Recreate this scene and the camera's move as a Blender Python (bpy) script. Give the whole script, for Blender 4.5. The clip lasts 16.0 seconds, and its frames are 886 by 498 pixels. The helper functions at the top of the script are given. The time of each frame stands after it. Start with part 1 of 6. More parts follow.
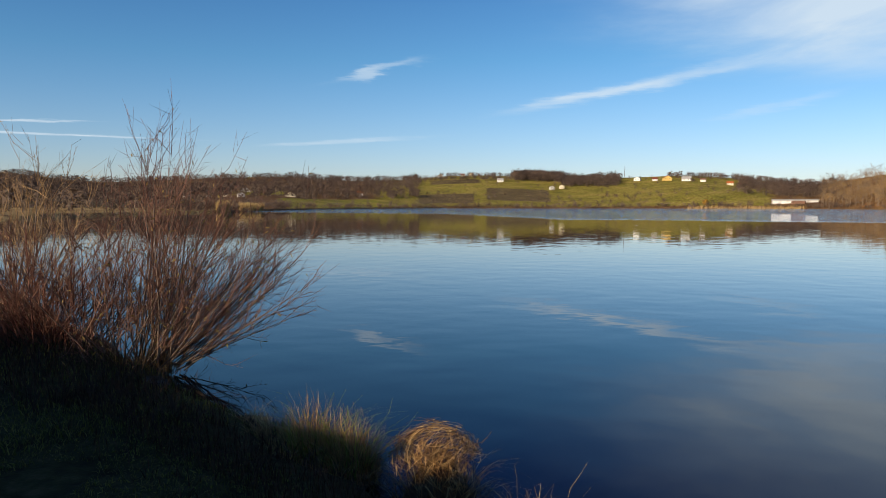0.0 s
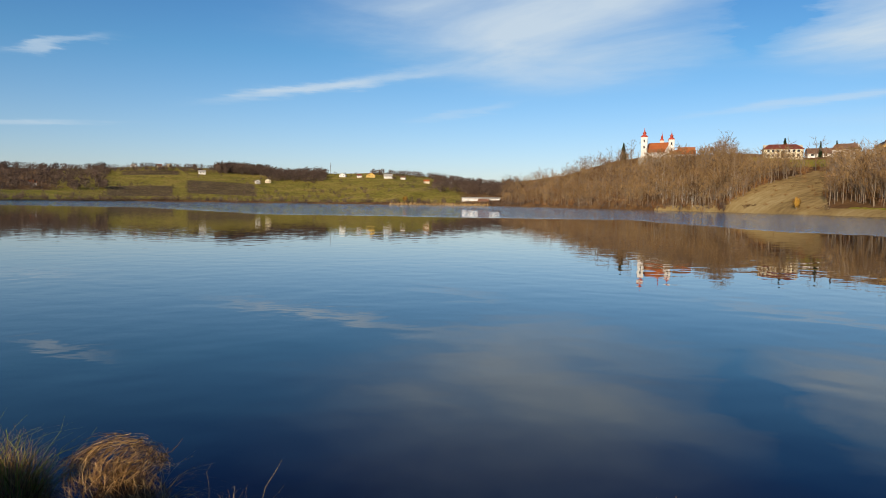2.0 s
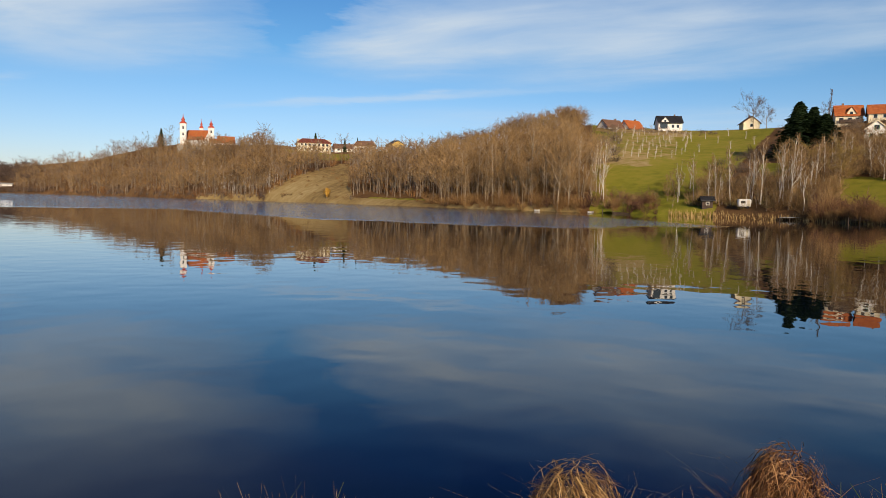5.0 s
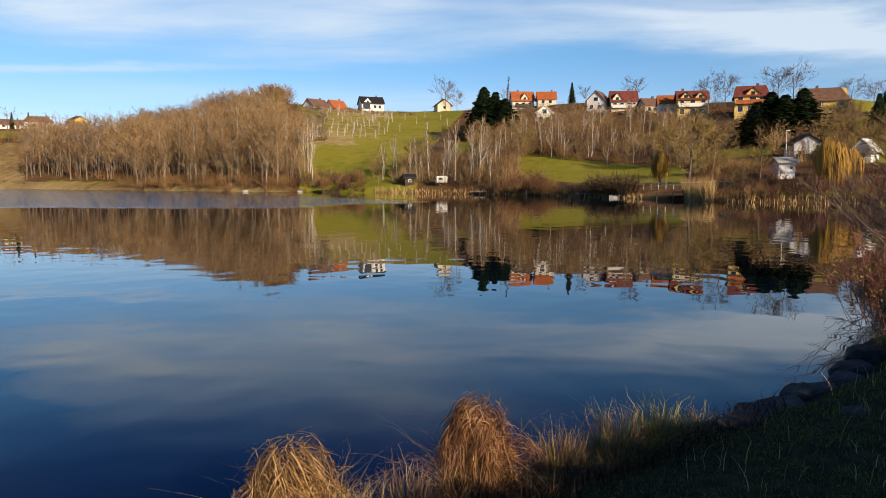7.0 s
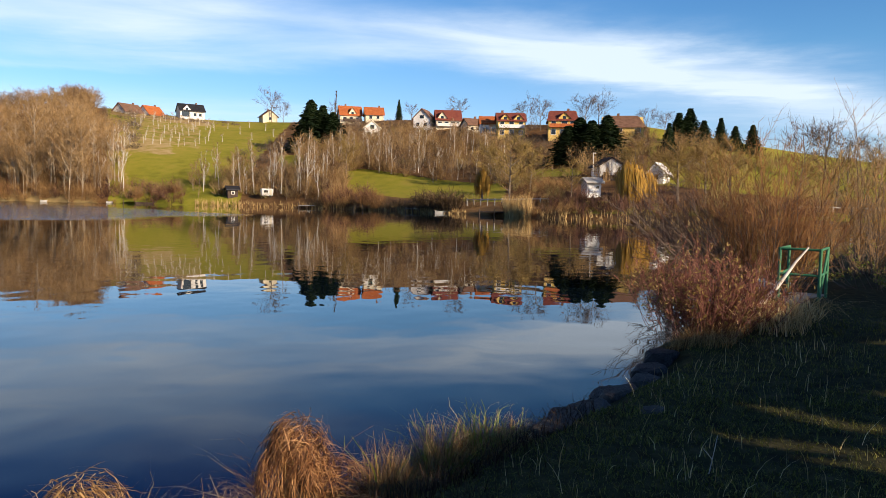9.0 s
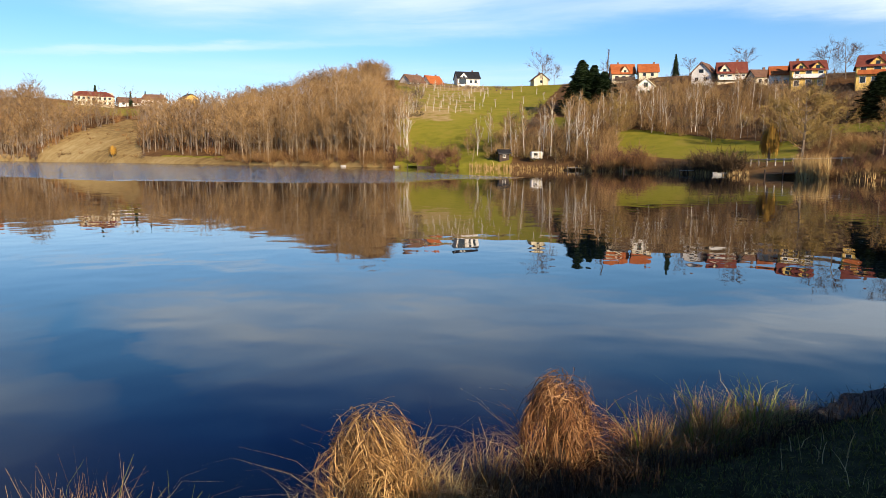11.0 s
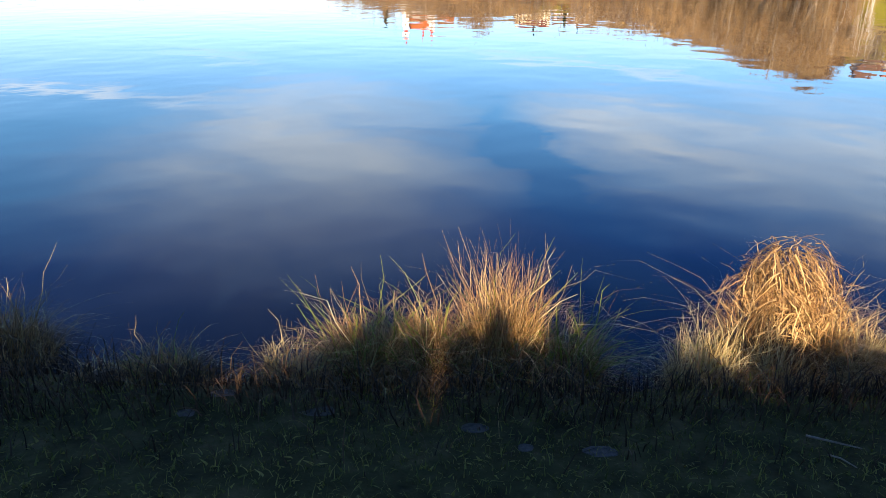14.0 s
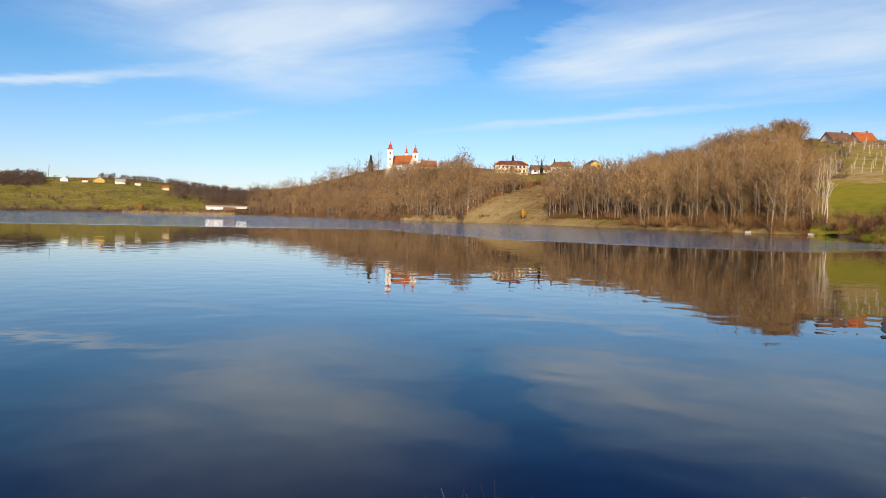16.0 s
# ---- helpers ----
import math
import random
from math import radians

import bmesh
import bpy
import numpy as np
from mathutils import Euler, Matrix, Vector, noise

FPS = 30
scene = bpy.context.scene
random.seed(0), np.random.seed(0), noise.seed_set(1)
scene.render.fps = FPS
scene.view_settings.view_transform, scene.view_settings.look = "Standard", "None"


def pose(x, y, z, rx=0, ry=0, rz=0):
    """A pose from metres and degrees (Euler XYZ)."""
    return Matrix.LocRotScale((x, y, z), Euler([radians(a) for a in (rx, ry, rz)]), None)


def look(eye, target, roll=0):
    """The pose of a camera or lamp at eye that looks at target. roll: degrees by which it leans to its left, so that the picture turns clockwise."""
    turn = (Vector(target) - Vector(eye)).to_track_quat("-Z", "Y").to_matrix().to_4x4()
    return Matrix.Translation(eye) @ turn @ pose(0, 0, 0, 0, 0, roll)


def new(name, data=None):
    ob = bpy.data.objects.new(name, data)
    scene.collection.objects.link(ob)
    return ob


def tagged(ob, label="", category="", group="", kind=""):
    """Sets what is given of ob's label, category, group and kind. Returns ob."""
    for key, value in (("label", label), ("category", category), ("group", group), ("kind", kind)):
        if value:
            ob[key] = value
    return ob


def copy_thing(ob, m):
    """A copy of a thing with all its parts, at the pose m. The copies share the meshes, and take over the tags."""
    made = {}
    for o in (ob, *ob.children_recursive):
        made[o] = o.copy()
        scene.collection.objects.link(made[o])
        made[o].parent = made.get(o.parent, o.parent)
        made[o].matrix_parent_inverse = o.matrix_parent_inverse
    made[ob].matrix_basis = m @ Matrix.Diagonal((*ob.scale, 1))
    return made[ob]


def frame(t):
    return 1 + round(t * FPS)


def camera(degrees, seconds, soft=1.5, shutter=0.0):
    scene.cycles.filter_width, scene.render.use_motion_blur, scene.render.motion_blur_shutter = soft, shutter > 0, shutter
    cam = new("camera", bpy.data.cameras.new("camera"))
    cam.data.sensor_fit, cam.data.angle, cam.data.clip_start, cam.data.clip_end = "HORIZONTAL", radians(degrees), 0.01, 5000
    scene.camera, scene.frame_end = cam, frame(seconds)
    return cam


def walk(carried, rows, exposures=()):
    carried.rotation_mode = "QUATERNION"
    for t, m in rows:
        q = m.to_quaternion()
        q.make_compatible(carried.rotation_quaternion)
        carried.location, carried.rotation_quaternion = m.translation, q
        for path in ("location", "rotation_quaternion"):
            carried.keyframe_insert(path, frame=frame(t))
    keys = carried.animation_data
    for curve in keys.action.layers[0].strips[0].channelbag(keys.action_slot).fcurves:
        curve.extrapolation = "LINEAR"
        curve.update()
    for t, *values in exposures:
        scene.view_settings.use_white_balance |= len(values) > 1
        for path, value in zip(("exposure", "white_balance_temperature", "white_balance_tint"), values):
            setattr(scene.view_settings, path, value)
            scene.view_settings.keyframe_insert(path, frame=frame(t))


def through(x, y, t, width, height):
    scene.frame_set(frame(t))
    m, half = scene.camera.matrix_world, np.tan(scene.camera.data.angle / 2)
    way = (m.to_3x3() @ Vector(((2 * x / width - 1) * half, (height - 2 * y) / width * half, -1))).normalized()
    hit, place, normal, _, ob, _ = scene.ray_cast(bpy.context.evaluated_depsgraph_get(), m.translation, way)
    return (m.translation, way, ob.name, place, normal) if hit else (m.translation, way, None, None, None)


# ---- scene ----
cam = camera(64.07, 16.0, soft=0.75)
# seconds, eye x y z in metres (water at 0), yaw, pitch, roll in degrees
ROWS = [
    (0, -0.052, 0.036, 2.001, 0.00, -3.42, -0.03),
    (0.5, -0.037, 0.032, 2.003, -6.42, -3.42, -0.43),
    (1, -0.016, 0.033, 2.002, -12.39, -3.11, -0.32),
    (1.5, 0.009, 0.019, 2.005, -17.85, -3.33, -0.46),
    (2, 0.030, -0.001, 2.011, -23.34, -3.66, -0.80),
    (2.5, 0.045, -0.000, 2.012, -27.93, -3.97, -0.89),
    (3, 0.055, 0.017, 2.007, -33.47, -4.01, -0.95),
    (3.5, 0.059, 0.033, 2.000, -39.48, -4.38, -0.94),
    (4, 0.062, 0.041, 1.996, -45.84, -4.14, -1.16),
    (4.2, 0.062, 0.044, 1.995, -48.86, -4.03, -1.67),
    (4.9, 0.028, 0.050, 2.005, -57.92, -3.91, -1.38),
    (5.6, -0.031, 0.045, 2.027, -66.39, -4.18, -0.61),
    (6.3, -0.045, 0.023, 2.028, -74.41, -4.70, -0.16),
    (6.5, -0.035, 0.013, 2.020, -76.57, -4.63, -0.10),
    (7, -0.012, -0.009, 2.007, -82.24, -5.31, -0.08),
    (7.5, 0.014, -0.024, 1.993, -87.06, -5.63, -0.45),
    (8, 0.038, -0.028, 1.988, -92.51, -5.21, -0.98),
    (8.2, 0.064, -0.029, 1.988, -94.43, -4.67, -1.11),
    (8.7, 0.084, -0.039, 1.988, -96.80, -4.11, -1.11),
    (9.25, 0.080, -0.058, 1.994, -94.19, -3.92, -0.89),
    (9.8, 0.061, -0.072, 2.000, -88.44, -4.32, -0.61),
    (10.3, 0.042, -0.072, 2.001, -82.51, -5.34, -0.47),
    (10.5, 0.030, -0.067, 2.001, -79.93, -5.66, -0.55),
    (11, 0.019, -0.057, 1.998, -74.63, -7.28, -0.26),
    (11.5, 0.013, -0.039, 1.989, -69.64, -8.89, -0.56),
    (12, 0.003, -0.023, 1.977, -63.72, -12.03, -0.66),
    (12.5, -0.006, -0.015, 1.969, -58.76, -16.49, -0.87),
    (13, -0.010, -0.009, 1.967, -53.61, -20.27, -0.73),
    (13.5, -0.020, 0.002, 1.968, -47.77, -22.42, -0.71),
    (14, -0.038, 0.022, 1.975, -41.87, -22.61, -0.44),
    (14.5, -0.051, 0.034, 1.988, -39.31, -20.02, -0.47),
    (15, -0.058, 0.027, 2.009, -40.08, -13.20, -0.20),
    (15.5, -0.072, 0.008, 2.027, -41.29, -7.55, -0.57),
    (16, -0.095, -0.012, 2.025, -43.39, -2.56, -1.19),
]
# seconds, stops, kelvin, tint
EXPOSURES = [(0.0, 0.16, 6500, 10), (2.0, 0.0, 6500, 10), (3.5, -0.09, 6500, 10), (4.2, -0.07, 6500, 11), (6.5, 0.15, 6550, 13), (8.0, 0.45, 6550, 14), (10.5, 0.56, 6500, 13), (11.5, 0.6, 6500, 12),
             (12.5, 1.08, 6500, 10), (13.5, 1.55, 6500, 13), (14.5, 1.5, 6500, 14), (15.0, 1.38, 6500, 15), (15.5, 0.88, 6500, 16), (16.0, 0.24, 6500, 13)]
walk(cam, [(t, pose(x, y, z, 90 + pitch, roll, yaw)) for t, x, y, z, yaw, pitch, roll in ROWS], EXPOSURES)

# ---- daylight: low winter sun behind the camera, thin high cloud ----
SUN_AZ, SUN_EL = 228.0, 19.0
sun_way = Vector((math.sin(radians(SUN_AZ)) * math.cos(radians(SUN_EL)), math.cos(radians(SUN_AZ)) * math.cos(radians(SUN_EL)), math.sin(radians(SUN_EL))))
sun = new("sun", bpy.data.lights.new("sun", "SUN"))
sun.data.energy, sun.data.angle, sun.data.color = 5.0, radians(0.4), (1.0, 0.82, 0.6)
sun.matrix_world = look(sun_way * 50, (0, 0, 0))


class Nodes:
    """A node tree with short calls for building it."""

    def __init__(self, tree):
        self.tree = tree
        tree.nodes.clear()

    def add(self, kind, **sets):
        node = self.tree.nodes.new(kind)
        for key, value in sets.items():
            if key in node.bl_rna.properties:
                setattr(node, key, value)
        return node

    def link(self, a, b):
        self.tree.links.new(a, b)

    def value(self, socket, v):
        if isinstance(v, bpy.types.NodeSocket):
            self.link(v, socket)
        elif v is not None:
            socket.default_value = v

    def math(self, op, a, b=None, c=None, clamp=False):
        node = self.tree.nodes.new("ShaderNodeMath")
        node.operation, node.use_clamp = op, clamp
        for i, v in enumerate((a, b, c)):
            self.value(node.inputs[i], v)
        return node.outputs[0]

    def noise(self, vector, scale, detail=4.0, rough=0.55, distort=0.0):
        node = self.tree.nodes.new("ShaderNodeTexNoise")
        self.value(node.inputs["Vector"], vector)
        node.inputs["Scale"].default_value, node.inputs["Detail"].default_value = scale, detail
        node.inputs["Roughness"].default_value, node.inputs["Distortion"].default_value = rough, distort
        return node.outputs["Fac"]

    def ramp(self, fac, stops):
        node = self.tree.nodes.new("ShaderNodeValToRGB")
        self.value(node.inputs[0], fac)
        els = node.color_ramp.elements
        while len(els) < len(stops):
            els.new(0.5)
        for el, (at, col) in zip(els, stops):
            el.position, el.color = at, (*col, 1.0) if len(col) == 3 else col
        return node.outputs[0]

    def mix(self, fac, a, b, blend="MIX"):
        node = self.tree.nodes.new("ShaderNodeMix")
        node.data_type, node.blend_type = "RGBA", blend
        self.value(node.inputs[0], fac)
        for socket, v in ((node.inputs[6], a), (node.inputs[7], b)):
            self.value(socket, (*v, 1.0) if isinstance(v, tuple) and len(v) == 3 else v)
        return node.outputs[2]

    def mapping(self, vector, scale=(1, 1, 1), rot=(0, 0, 0), loc=(0, 0, 0)):
        node = self.tree.nodes.new("ShaderNodeMapping")
        self.value(node.inputs["Vector"], vector)
        node.inputs["Scale"].default_value, node.inputs["Location"].default_value = scale, loc
        node.inputs["Rotation"].default_value = [radians(a) for a in rot]
        return node.outputs[0]


world = bpy.data.worlds.new("sky")
scene.world = world
world.use_nodes = True
W = Nodes(world.node_tree)
sky = W.add("ShaderNodeTexSky", sky_type="NISHITA", sun_disc=False)
sky.sun_elevation, sky.sun_rotation = radians(SUN_EL), radians(SUN_AZ)
sky.altitude, sky.air_density, sky.dust_density, sky.ozone_density = 250.0, 1.0, 0.6, 2.0
way = W.add("ShaderNodeTexCoord").outputs["Generated"]
split = W.add("ShaderNodeSeparateXYZ")
W.link(way, split.inputs[0])
up = W.math("MAXIMUM", split.outputs[2], 0.03)
flat = W.add("ShaderNodeCombineXYZ")
W.link(W.math("DIVIDE", split.outputs[0], up), flat.inputs[0])
W.link(W.math("DIVIDE", split.outputs[1], up), flat.inputs[1])
# high thin cloud: long wisps, combed along one way, with open blue between
# each bank of cloud: centre (east, north of the zenith plane), half lengths, turn in degrees, strength
BANKS = [(1.45, 6.25, 1.3, 0.22, -60, 1.0), (2.2, 3.65, 1.8, 0.95, 55, 0.95), (2.98, 2.62, 0.95, 0.17, 57, -0.6), (3.85, 2.4, 1.3, 0.68, 50, 1.0), (3.95, 1.1, 1.3, 0.55, 38, 0.75),
         (5.3, -2.3, 2.4, 0.75, -62, 1.2), (5.0, 0.9, 1.7, 0.7, 72, 0.6), (5.8, 4.3, 1.7, 0.25, -85, 0.6), (-0.5, 5.35, 0.5, 0.1, -50, 0.8), (3.3, 7.3, 0.9, 0.2, -86, 0.4),
         (-4.8, 8.3, 0.6, 0.1, 8, 0.9), (-5.2, 10.0, 1.3, 0.2, 28, 0.9), (-1.6, 11.0, 1.3, 0.3, -31, 0.6), (8.0, -7.0, 4.0, 1.2, -70, 0.8), (9.0, 1.5, 4.0, 1.2, -65, 0.4)]
# the edges of the banks are frayed by a slow drift of the air
drift = W.add("ShaderNodeTexNoise")
W.link(flat.outputs[0], drift.inputs["Vector"])
drift.inputs["Scale"].default_value, drift.inputs["Detail"].default_value, drift.inputs["Roughness"].default_value = 1.3, 5.0, 0.6
apart = W.add("ShaderNodeSeparateColor")
W.link(drift.outputs["Color"], apart.inputs[0])
east = W.math("ADD", W.math("DIVIDE", split.outputs[0], up), W.math("MULTIPLY", W.math("SUBTRACT", apart.outputs[0], 0.5), 0.9))
north = W.math("ADD", W.math("DIVIDE", split.outputs[1], up), W.math("MULTIPLY", W.math("SUBTRACT", apart.outputs[1], 0.5), 0.9))
grain = W.noise(W.mapping(flat.outputs[0], (1.5, 0.7, 1.0), (0, 0, 28)), 0.9, 6.0, 0.55, 0.5)
total = None
for x, y, a, b, turn, power in BANKS:
    # mapping of type POINT scales first, so the turn is undone by the dot products below
    c, s = math.cos(radians(turn)), math.sin(radians(turn))
    dx, dy = W.math("SUBTRACT", east, x), W.math("SUBTRACT", north, y)
    along = W.math("DIVIDE", W.math("ADD", W.math("MULTIPLY", dx, c), W.math("MULTIPLY", dy, s)), a)
    across = W.math("DIVIDE", W.math("SUBTRACT", W.math("MULTIPLY", dy, c), W.math("MULTIPLY", dx, s)), b)
    d2 = W.math("ADD", W.math("MULTIPLY", along, along), W.math("MULTIPLY", across, across))
    soft = W.math("MULTIPLY", W.math("POWER", 2.72, W.math("MULTIPLY", W.math("POWER", d2, 1.5), -1.0)), power)
    total = soft if total is None else W.math("ADD", total, soft)
veil = W.math("MULTIPLY", total, W.ramp(grain, [(0.28, (0.45, 0.45, 0.45)), (0.66, (1.1, 1.1, 1.1))]), clamp=True)
veil = W.math("MULTIPLY", veil, 0.85)
bg, out = W.add("ShaderNodeBackground"), W.add("ShaderNodeOutputWorld")
# clear winter air: pale at the horizon, deep blue overhead
deep = W.ramp(split.outputs[2], [(0.0, (1.06, 1.05, 1.32)), (0.08, (0.84, 0.98, 1.25)), (0.2, (0.52, 0.9, 1.16)), (0.27, (0.44, 0.82, 1.13)), (0.31, (0.3, 0.63, 1.03)), (0.36, (0.14, 0.38, 0.86)), (0.62, (0.09, 0.27, 0.62)), (0.85, (0.42, 0.45, 0.45)), (1.0, (0.46, 0.47, 0.45))])
W.link(W.mix(veil, W.mix(1.0, sky.outputs[0], deep, "MULTIPLY"), (6.2, 7.2, 8.0)), bg.inputs[0])
bg.inputs[1].default_value = 0.1
W.link(bg.outputs[0], out.inputs[0])


# ---- materials ----
def material(name):
    mat = bpy.data.materials.new(name)
    mat.use_nodes = True
    n = Nodes(mat.node_tree)
    shader, end = n.add("ShaderNodeBsdfPrincipled"), n.add("ShaderNodeOutputMaterial")
    n.link(shader.outputs[0], end.inputs[0])
    return mat, n, shader


def bumped(n, shader, height, strength, distance=0.02):
    node = n.add("ShaderNodeBump")
    node.inputs["Strength"].default_value, node.inputs["Distance"].default_value = strength, distance
    n.link(height, node.inputs["Height"])
    n.link(node.outputs[0], shader.inputs["Normal"])


def plain(name, dark, light, scale=3.0, rough=0.8, metal=0.0, bump=0.25, distance=0.01, spread=(0.35, 0.65)):
    """Two tones of one surface, mottled at two scales, with a fine relief."""
    mat, n, shader = material(name)
    at = n.add("ShaderNodeTexCoord").outputs["Object"]
    coarse, fine = n.noise(at, scale, 5.0), n.noise(at, scale * 9.0, 4.0)
    both = n.math("ADD", n.math("MULTIPLY", coarse, 0.65), n.math("MULTIPLY", fine, 0.35))
    n.link(n.ramp(both, [(spread[0], dark), (spread[1], light)]), shader.inputs["Base Color"])
    shader.inputs["Roughness"].default_value, shader.inputs["Metallic"].default_value = rough, metal
    shader.inputs["Specular IOR Level"].default_value = 0.25
    bumped(n, shader, fine, bump, distance)
    return mat


def fibre(name, dark, mid, light, rough=0.7, through=0.0, patches=0.8, contrast=0.9):
    """Blades, twigs and leaves: every loose piece takes a tone of its own."""
    mat, n, shader = material(name)
    tone = n.add("ShaderNodeNewGeometry").outputs["Random Per Island"]
    at = n.add("ShaderNodeTexCoord").outputs["Object"]
    patch = n.noise(at, patches, 3.0)
    own = n.add("ShaderNodeAttribute", attribute_name="tone").outputs["Fac"]
    fac = n.math("ADD", n.math("MULTIPLY", tone, 0.7), n.math("MULTIPLY", n.math("SUBTRACT", patch, 0.15 + 0.18 / contrast), contrast))
    fac = n.math("ADD", fac, own, clamp=True)
    col = n.ramp(fac, [(0.0, dark), (0.5, mid), (1.0, light)])
    n.link(col, shader.inputs["Base Color"])
    shader.inputs["Roughness"].default_value = rough
    shader.inputs["Specular IOR Level"].default_value = 0.2
    if through:
        glow, both = n.add("ShaderNodeBsdfTranslucent"), n.add("ShaderNodeMixShader")
        n.link(col, glow.inputs[0])
        both.inputs[0].default_value = through
        n.link(shader.outputs[0], both.inputs[1])
        n.link(glow.outputs[0], both.inputs[2])
        n.link(both.outputs[0], mat.node_tree.nodes["Material Output"].inputs[0])
    return mat


def water_material():
    mat, n, shader = material("lake_water")
    at = n.add("ShaderNodeNewGeometry").outputs["Position"]
    shader.inputs["Base Color"].default_value = (0.002, 0.006, 0.012, 1)
    shader.inputs["Roughness"].default_value = 0.012
    shader.inputs["IOR"].default_value = 1.333
    # slow round swell, small ripples in lanes, and the open middle combed by the wind
    swell = n.noise(at, 0.85, 1.0, 0.5, 0.2)
    ripple = n.noise(n.mapping(at, (0.8, 1.0, 1.0), (0, 0, 46)), 2.0, 2.0, 0.5)
    lanes = n.ramp(n.noise(n.mapping(at, (0.5, 1.0, 1.0), (0, 0, 52)), 0.05, 2.0), [(0.42, (0.25,) * 3), (0.62, (1.0,) * 3)])
    parts = n.add("ShaderNodeSeparateXYZ")
    n.link(at, parts.inputs[0])
    out = n.math("ADD", n.math("MULTIPLY", parts.outputs[0], 0.657), n.math("MULTIPLY", parts.outputs[1], 0.755))
    along = n.math("SUBTRACT", n.math("MULTIPLY", parts.outputs[0], 0.755), n.math("MULTIPLY", parts.outputs[1], 0.657))
    # where the wind comes down on the water: further out to the north, nearer below the wooded slope
    reach = n.math("DIVIDE", n.math("ADD", along, 130.0), 200.0)
    start = n.math("MULTIPLY", n.ramp(reach, [(0.0, (0.74,) * 3), (0.35, (0.48,) * 3), (0.62, (0.53,) * 3), (0.7, (0.32,) * 3), (0.79, (0.25,) * 3), (0.9, (0.29,) * 3), (0.96, (0.6,) * 3)]), 200.0)
    start = n.math("ADD", start, n.math("MULTIPLY", n.math("SUBTRACT", n.noise(n.mapping(at, (0.4, 1.0, 1.0), (0, 0, 49)), 0.09, 3.0), 0.5), 16.0))
    fade = n.math("DIVIDE", n.math("SUBTRACT", out, start), n.math("MULTIPLY", start, 0.13), clamp=True)
    chop = n.noise(n.mapping(at, (0.7, 1.0, 1.0), (0, 0, 46)), 1.1, 3.0, 0.6)
    height = n.math("ADD", n.math("MULTIPLY", swell, 0.75), n.math("MULTIPLY", n.math("MULTIPLY", ripple, lanes), 0.26))
    height = n.math("ADD", height, n.math("MULTIPLY", n.math("MULTIPLY", chop, fade), 34.0))
    bumped(n, shader, height, 1.0, 0.009)
    return mat


def ground_material():
    """Turf, ploughed soil and leaf litter, blended by the zones laid down with the ground; the near bank is darkened
    for its shade.
    """
    mat, n, shader = material("ground_cover")
    at = n.add("ShaderNodeNewGeometry").outputs["Position"]
    green = n.add("ShaderNodeAttribute", attribute_name="meadow").outputs["Fac"]
    soil = n.add("ShaderNodeAttribute", attribute_name="soil").outputs["Fac"]
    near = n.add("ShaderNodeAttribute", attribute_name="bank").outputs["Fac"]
    dry = n.add("ShaderNodeAttribute", attribute_name="dry_grass").outputs["Fac"]
    big, mid, small = n.noise(at, 0.03, 4.0), n.noise(at, 0.35, 5.0), n.noise(at, 6.0, 5.0, 0.65)
    mixed = n.math("ADD", n.math("MULTIPLY", big, 0.5), n.math("ADD", n.math("MULTIPLY", mid, 0.3), n.math("MULTIPLY", small, 0.2)))
    turf = n.ramp(mixed, [(0.36, (0.14, 0.15, 0.016)), (0.5, (0.27, 0.25, 0.026)), (0.64, (0.37, 0.28, 0.06))])
    litter = n.ramp(mixed, [(0.36, (0.07, 0.036, 0.016)), (0.5, (0.16, 0.085, 0.034)), (0.64, (0.27, 0.16, 0.065))])
    plough = n.ramp(mixed, [(0.38, (0.07, 0.05, 0.025)), (0.62, (0.15, 0.11, 0.05))])
    # earth and turf of the near bank, with its shade partly put into the colour
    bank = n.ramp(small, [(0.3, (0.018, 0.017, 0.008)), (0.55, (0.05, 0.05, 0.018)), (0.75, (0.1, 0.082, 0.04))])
    edge = n.math("ADD", green, n.math("MULTIPLY", n.math("SUBTRACT", mid, 0.5), 0.9))
    col = n.mix(n.ramp(edge, [(0.42, (0, 0, 0)), (0.58, (1, 1, 1))]), litter, turf)
    col = n.mix(n.ramp(soil, [(0.4, (0, 0, 0)), (0.6, (1, 1, 1))]), col, plough)
    tan = n.ramp(mixed, [(0.38, (0.2, 0.13, 0.05)), (0.5, (0.38, 0.265, 0.105)), (0.62, (0.5, 0.38, 0.18))])
    col = n.mix(n.ramp(n.math("ADD", dry, n.math("MULTIPLY", n.math("SUBTRACT", mid, 0.5), 0.8)), [(0.4, (0, 0, 0)), (0.62, (1, 1, 1))]), col, tan)
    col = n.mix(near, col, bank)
    n.link(col, shader.inputs["Base Color"])
    shader.inputs["Roughness"].default_value = 0.95
    shader.inputs["Specular IOR Level"].default_value = 0.1
    bumped(n, shader, small, 0.6, 0.05)
    return mat


WATER, GROUND = water_material(), ground_material()
BARK = plain("tree_bark", (0.13, 0.095, 0.065), (0.32, 0.25, 0.18), 6.0, 0.9, bump=0.5)
PALE_BARK = plain("birch_bark", (0.34, 0.3, 0.25), (0.62, 0.58, 0.5), 4.0, 0.8)
PALE_BARK_DULL = plain("lit_grey_bark", (0.2, 0.15, 0.1), (0.44, 0.35, 0.24), 4.0, 0.85)
TWIG = fibre("bare_twigs", (0.19, 0.115, 0.052), (0.34, 0.21, 0.095), (0.48, 0.33, 0.165))
WOOD_TWIG = fibre("woodland_twigs", (0.08, 0.046, 0.021), (0.23, 0.135, 0.055), (0.4, 0.26, 0.115), 0.7, 0.0, 0.035, 1.2)
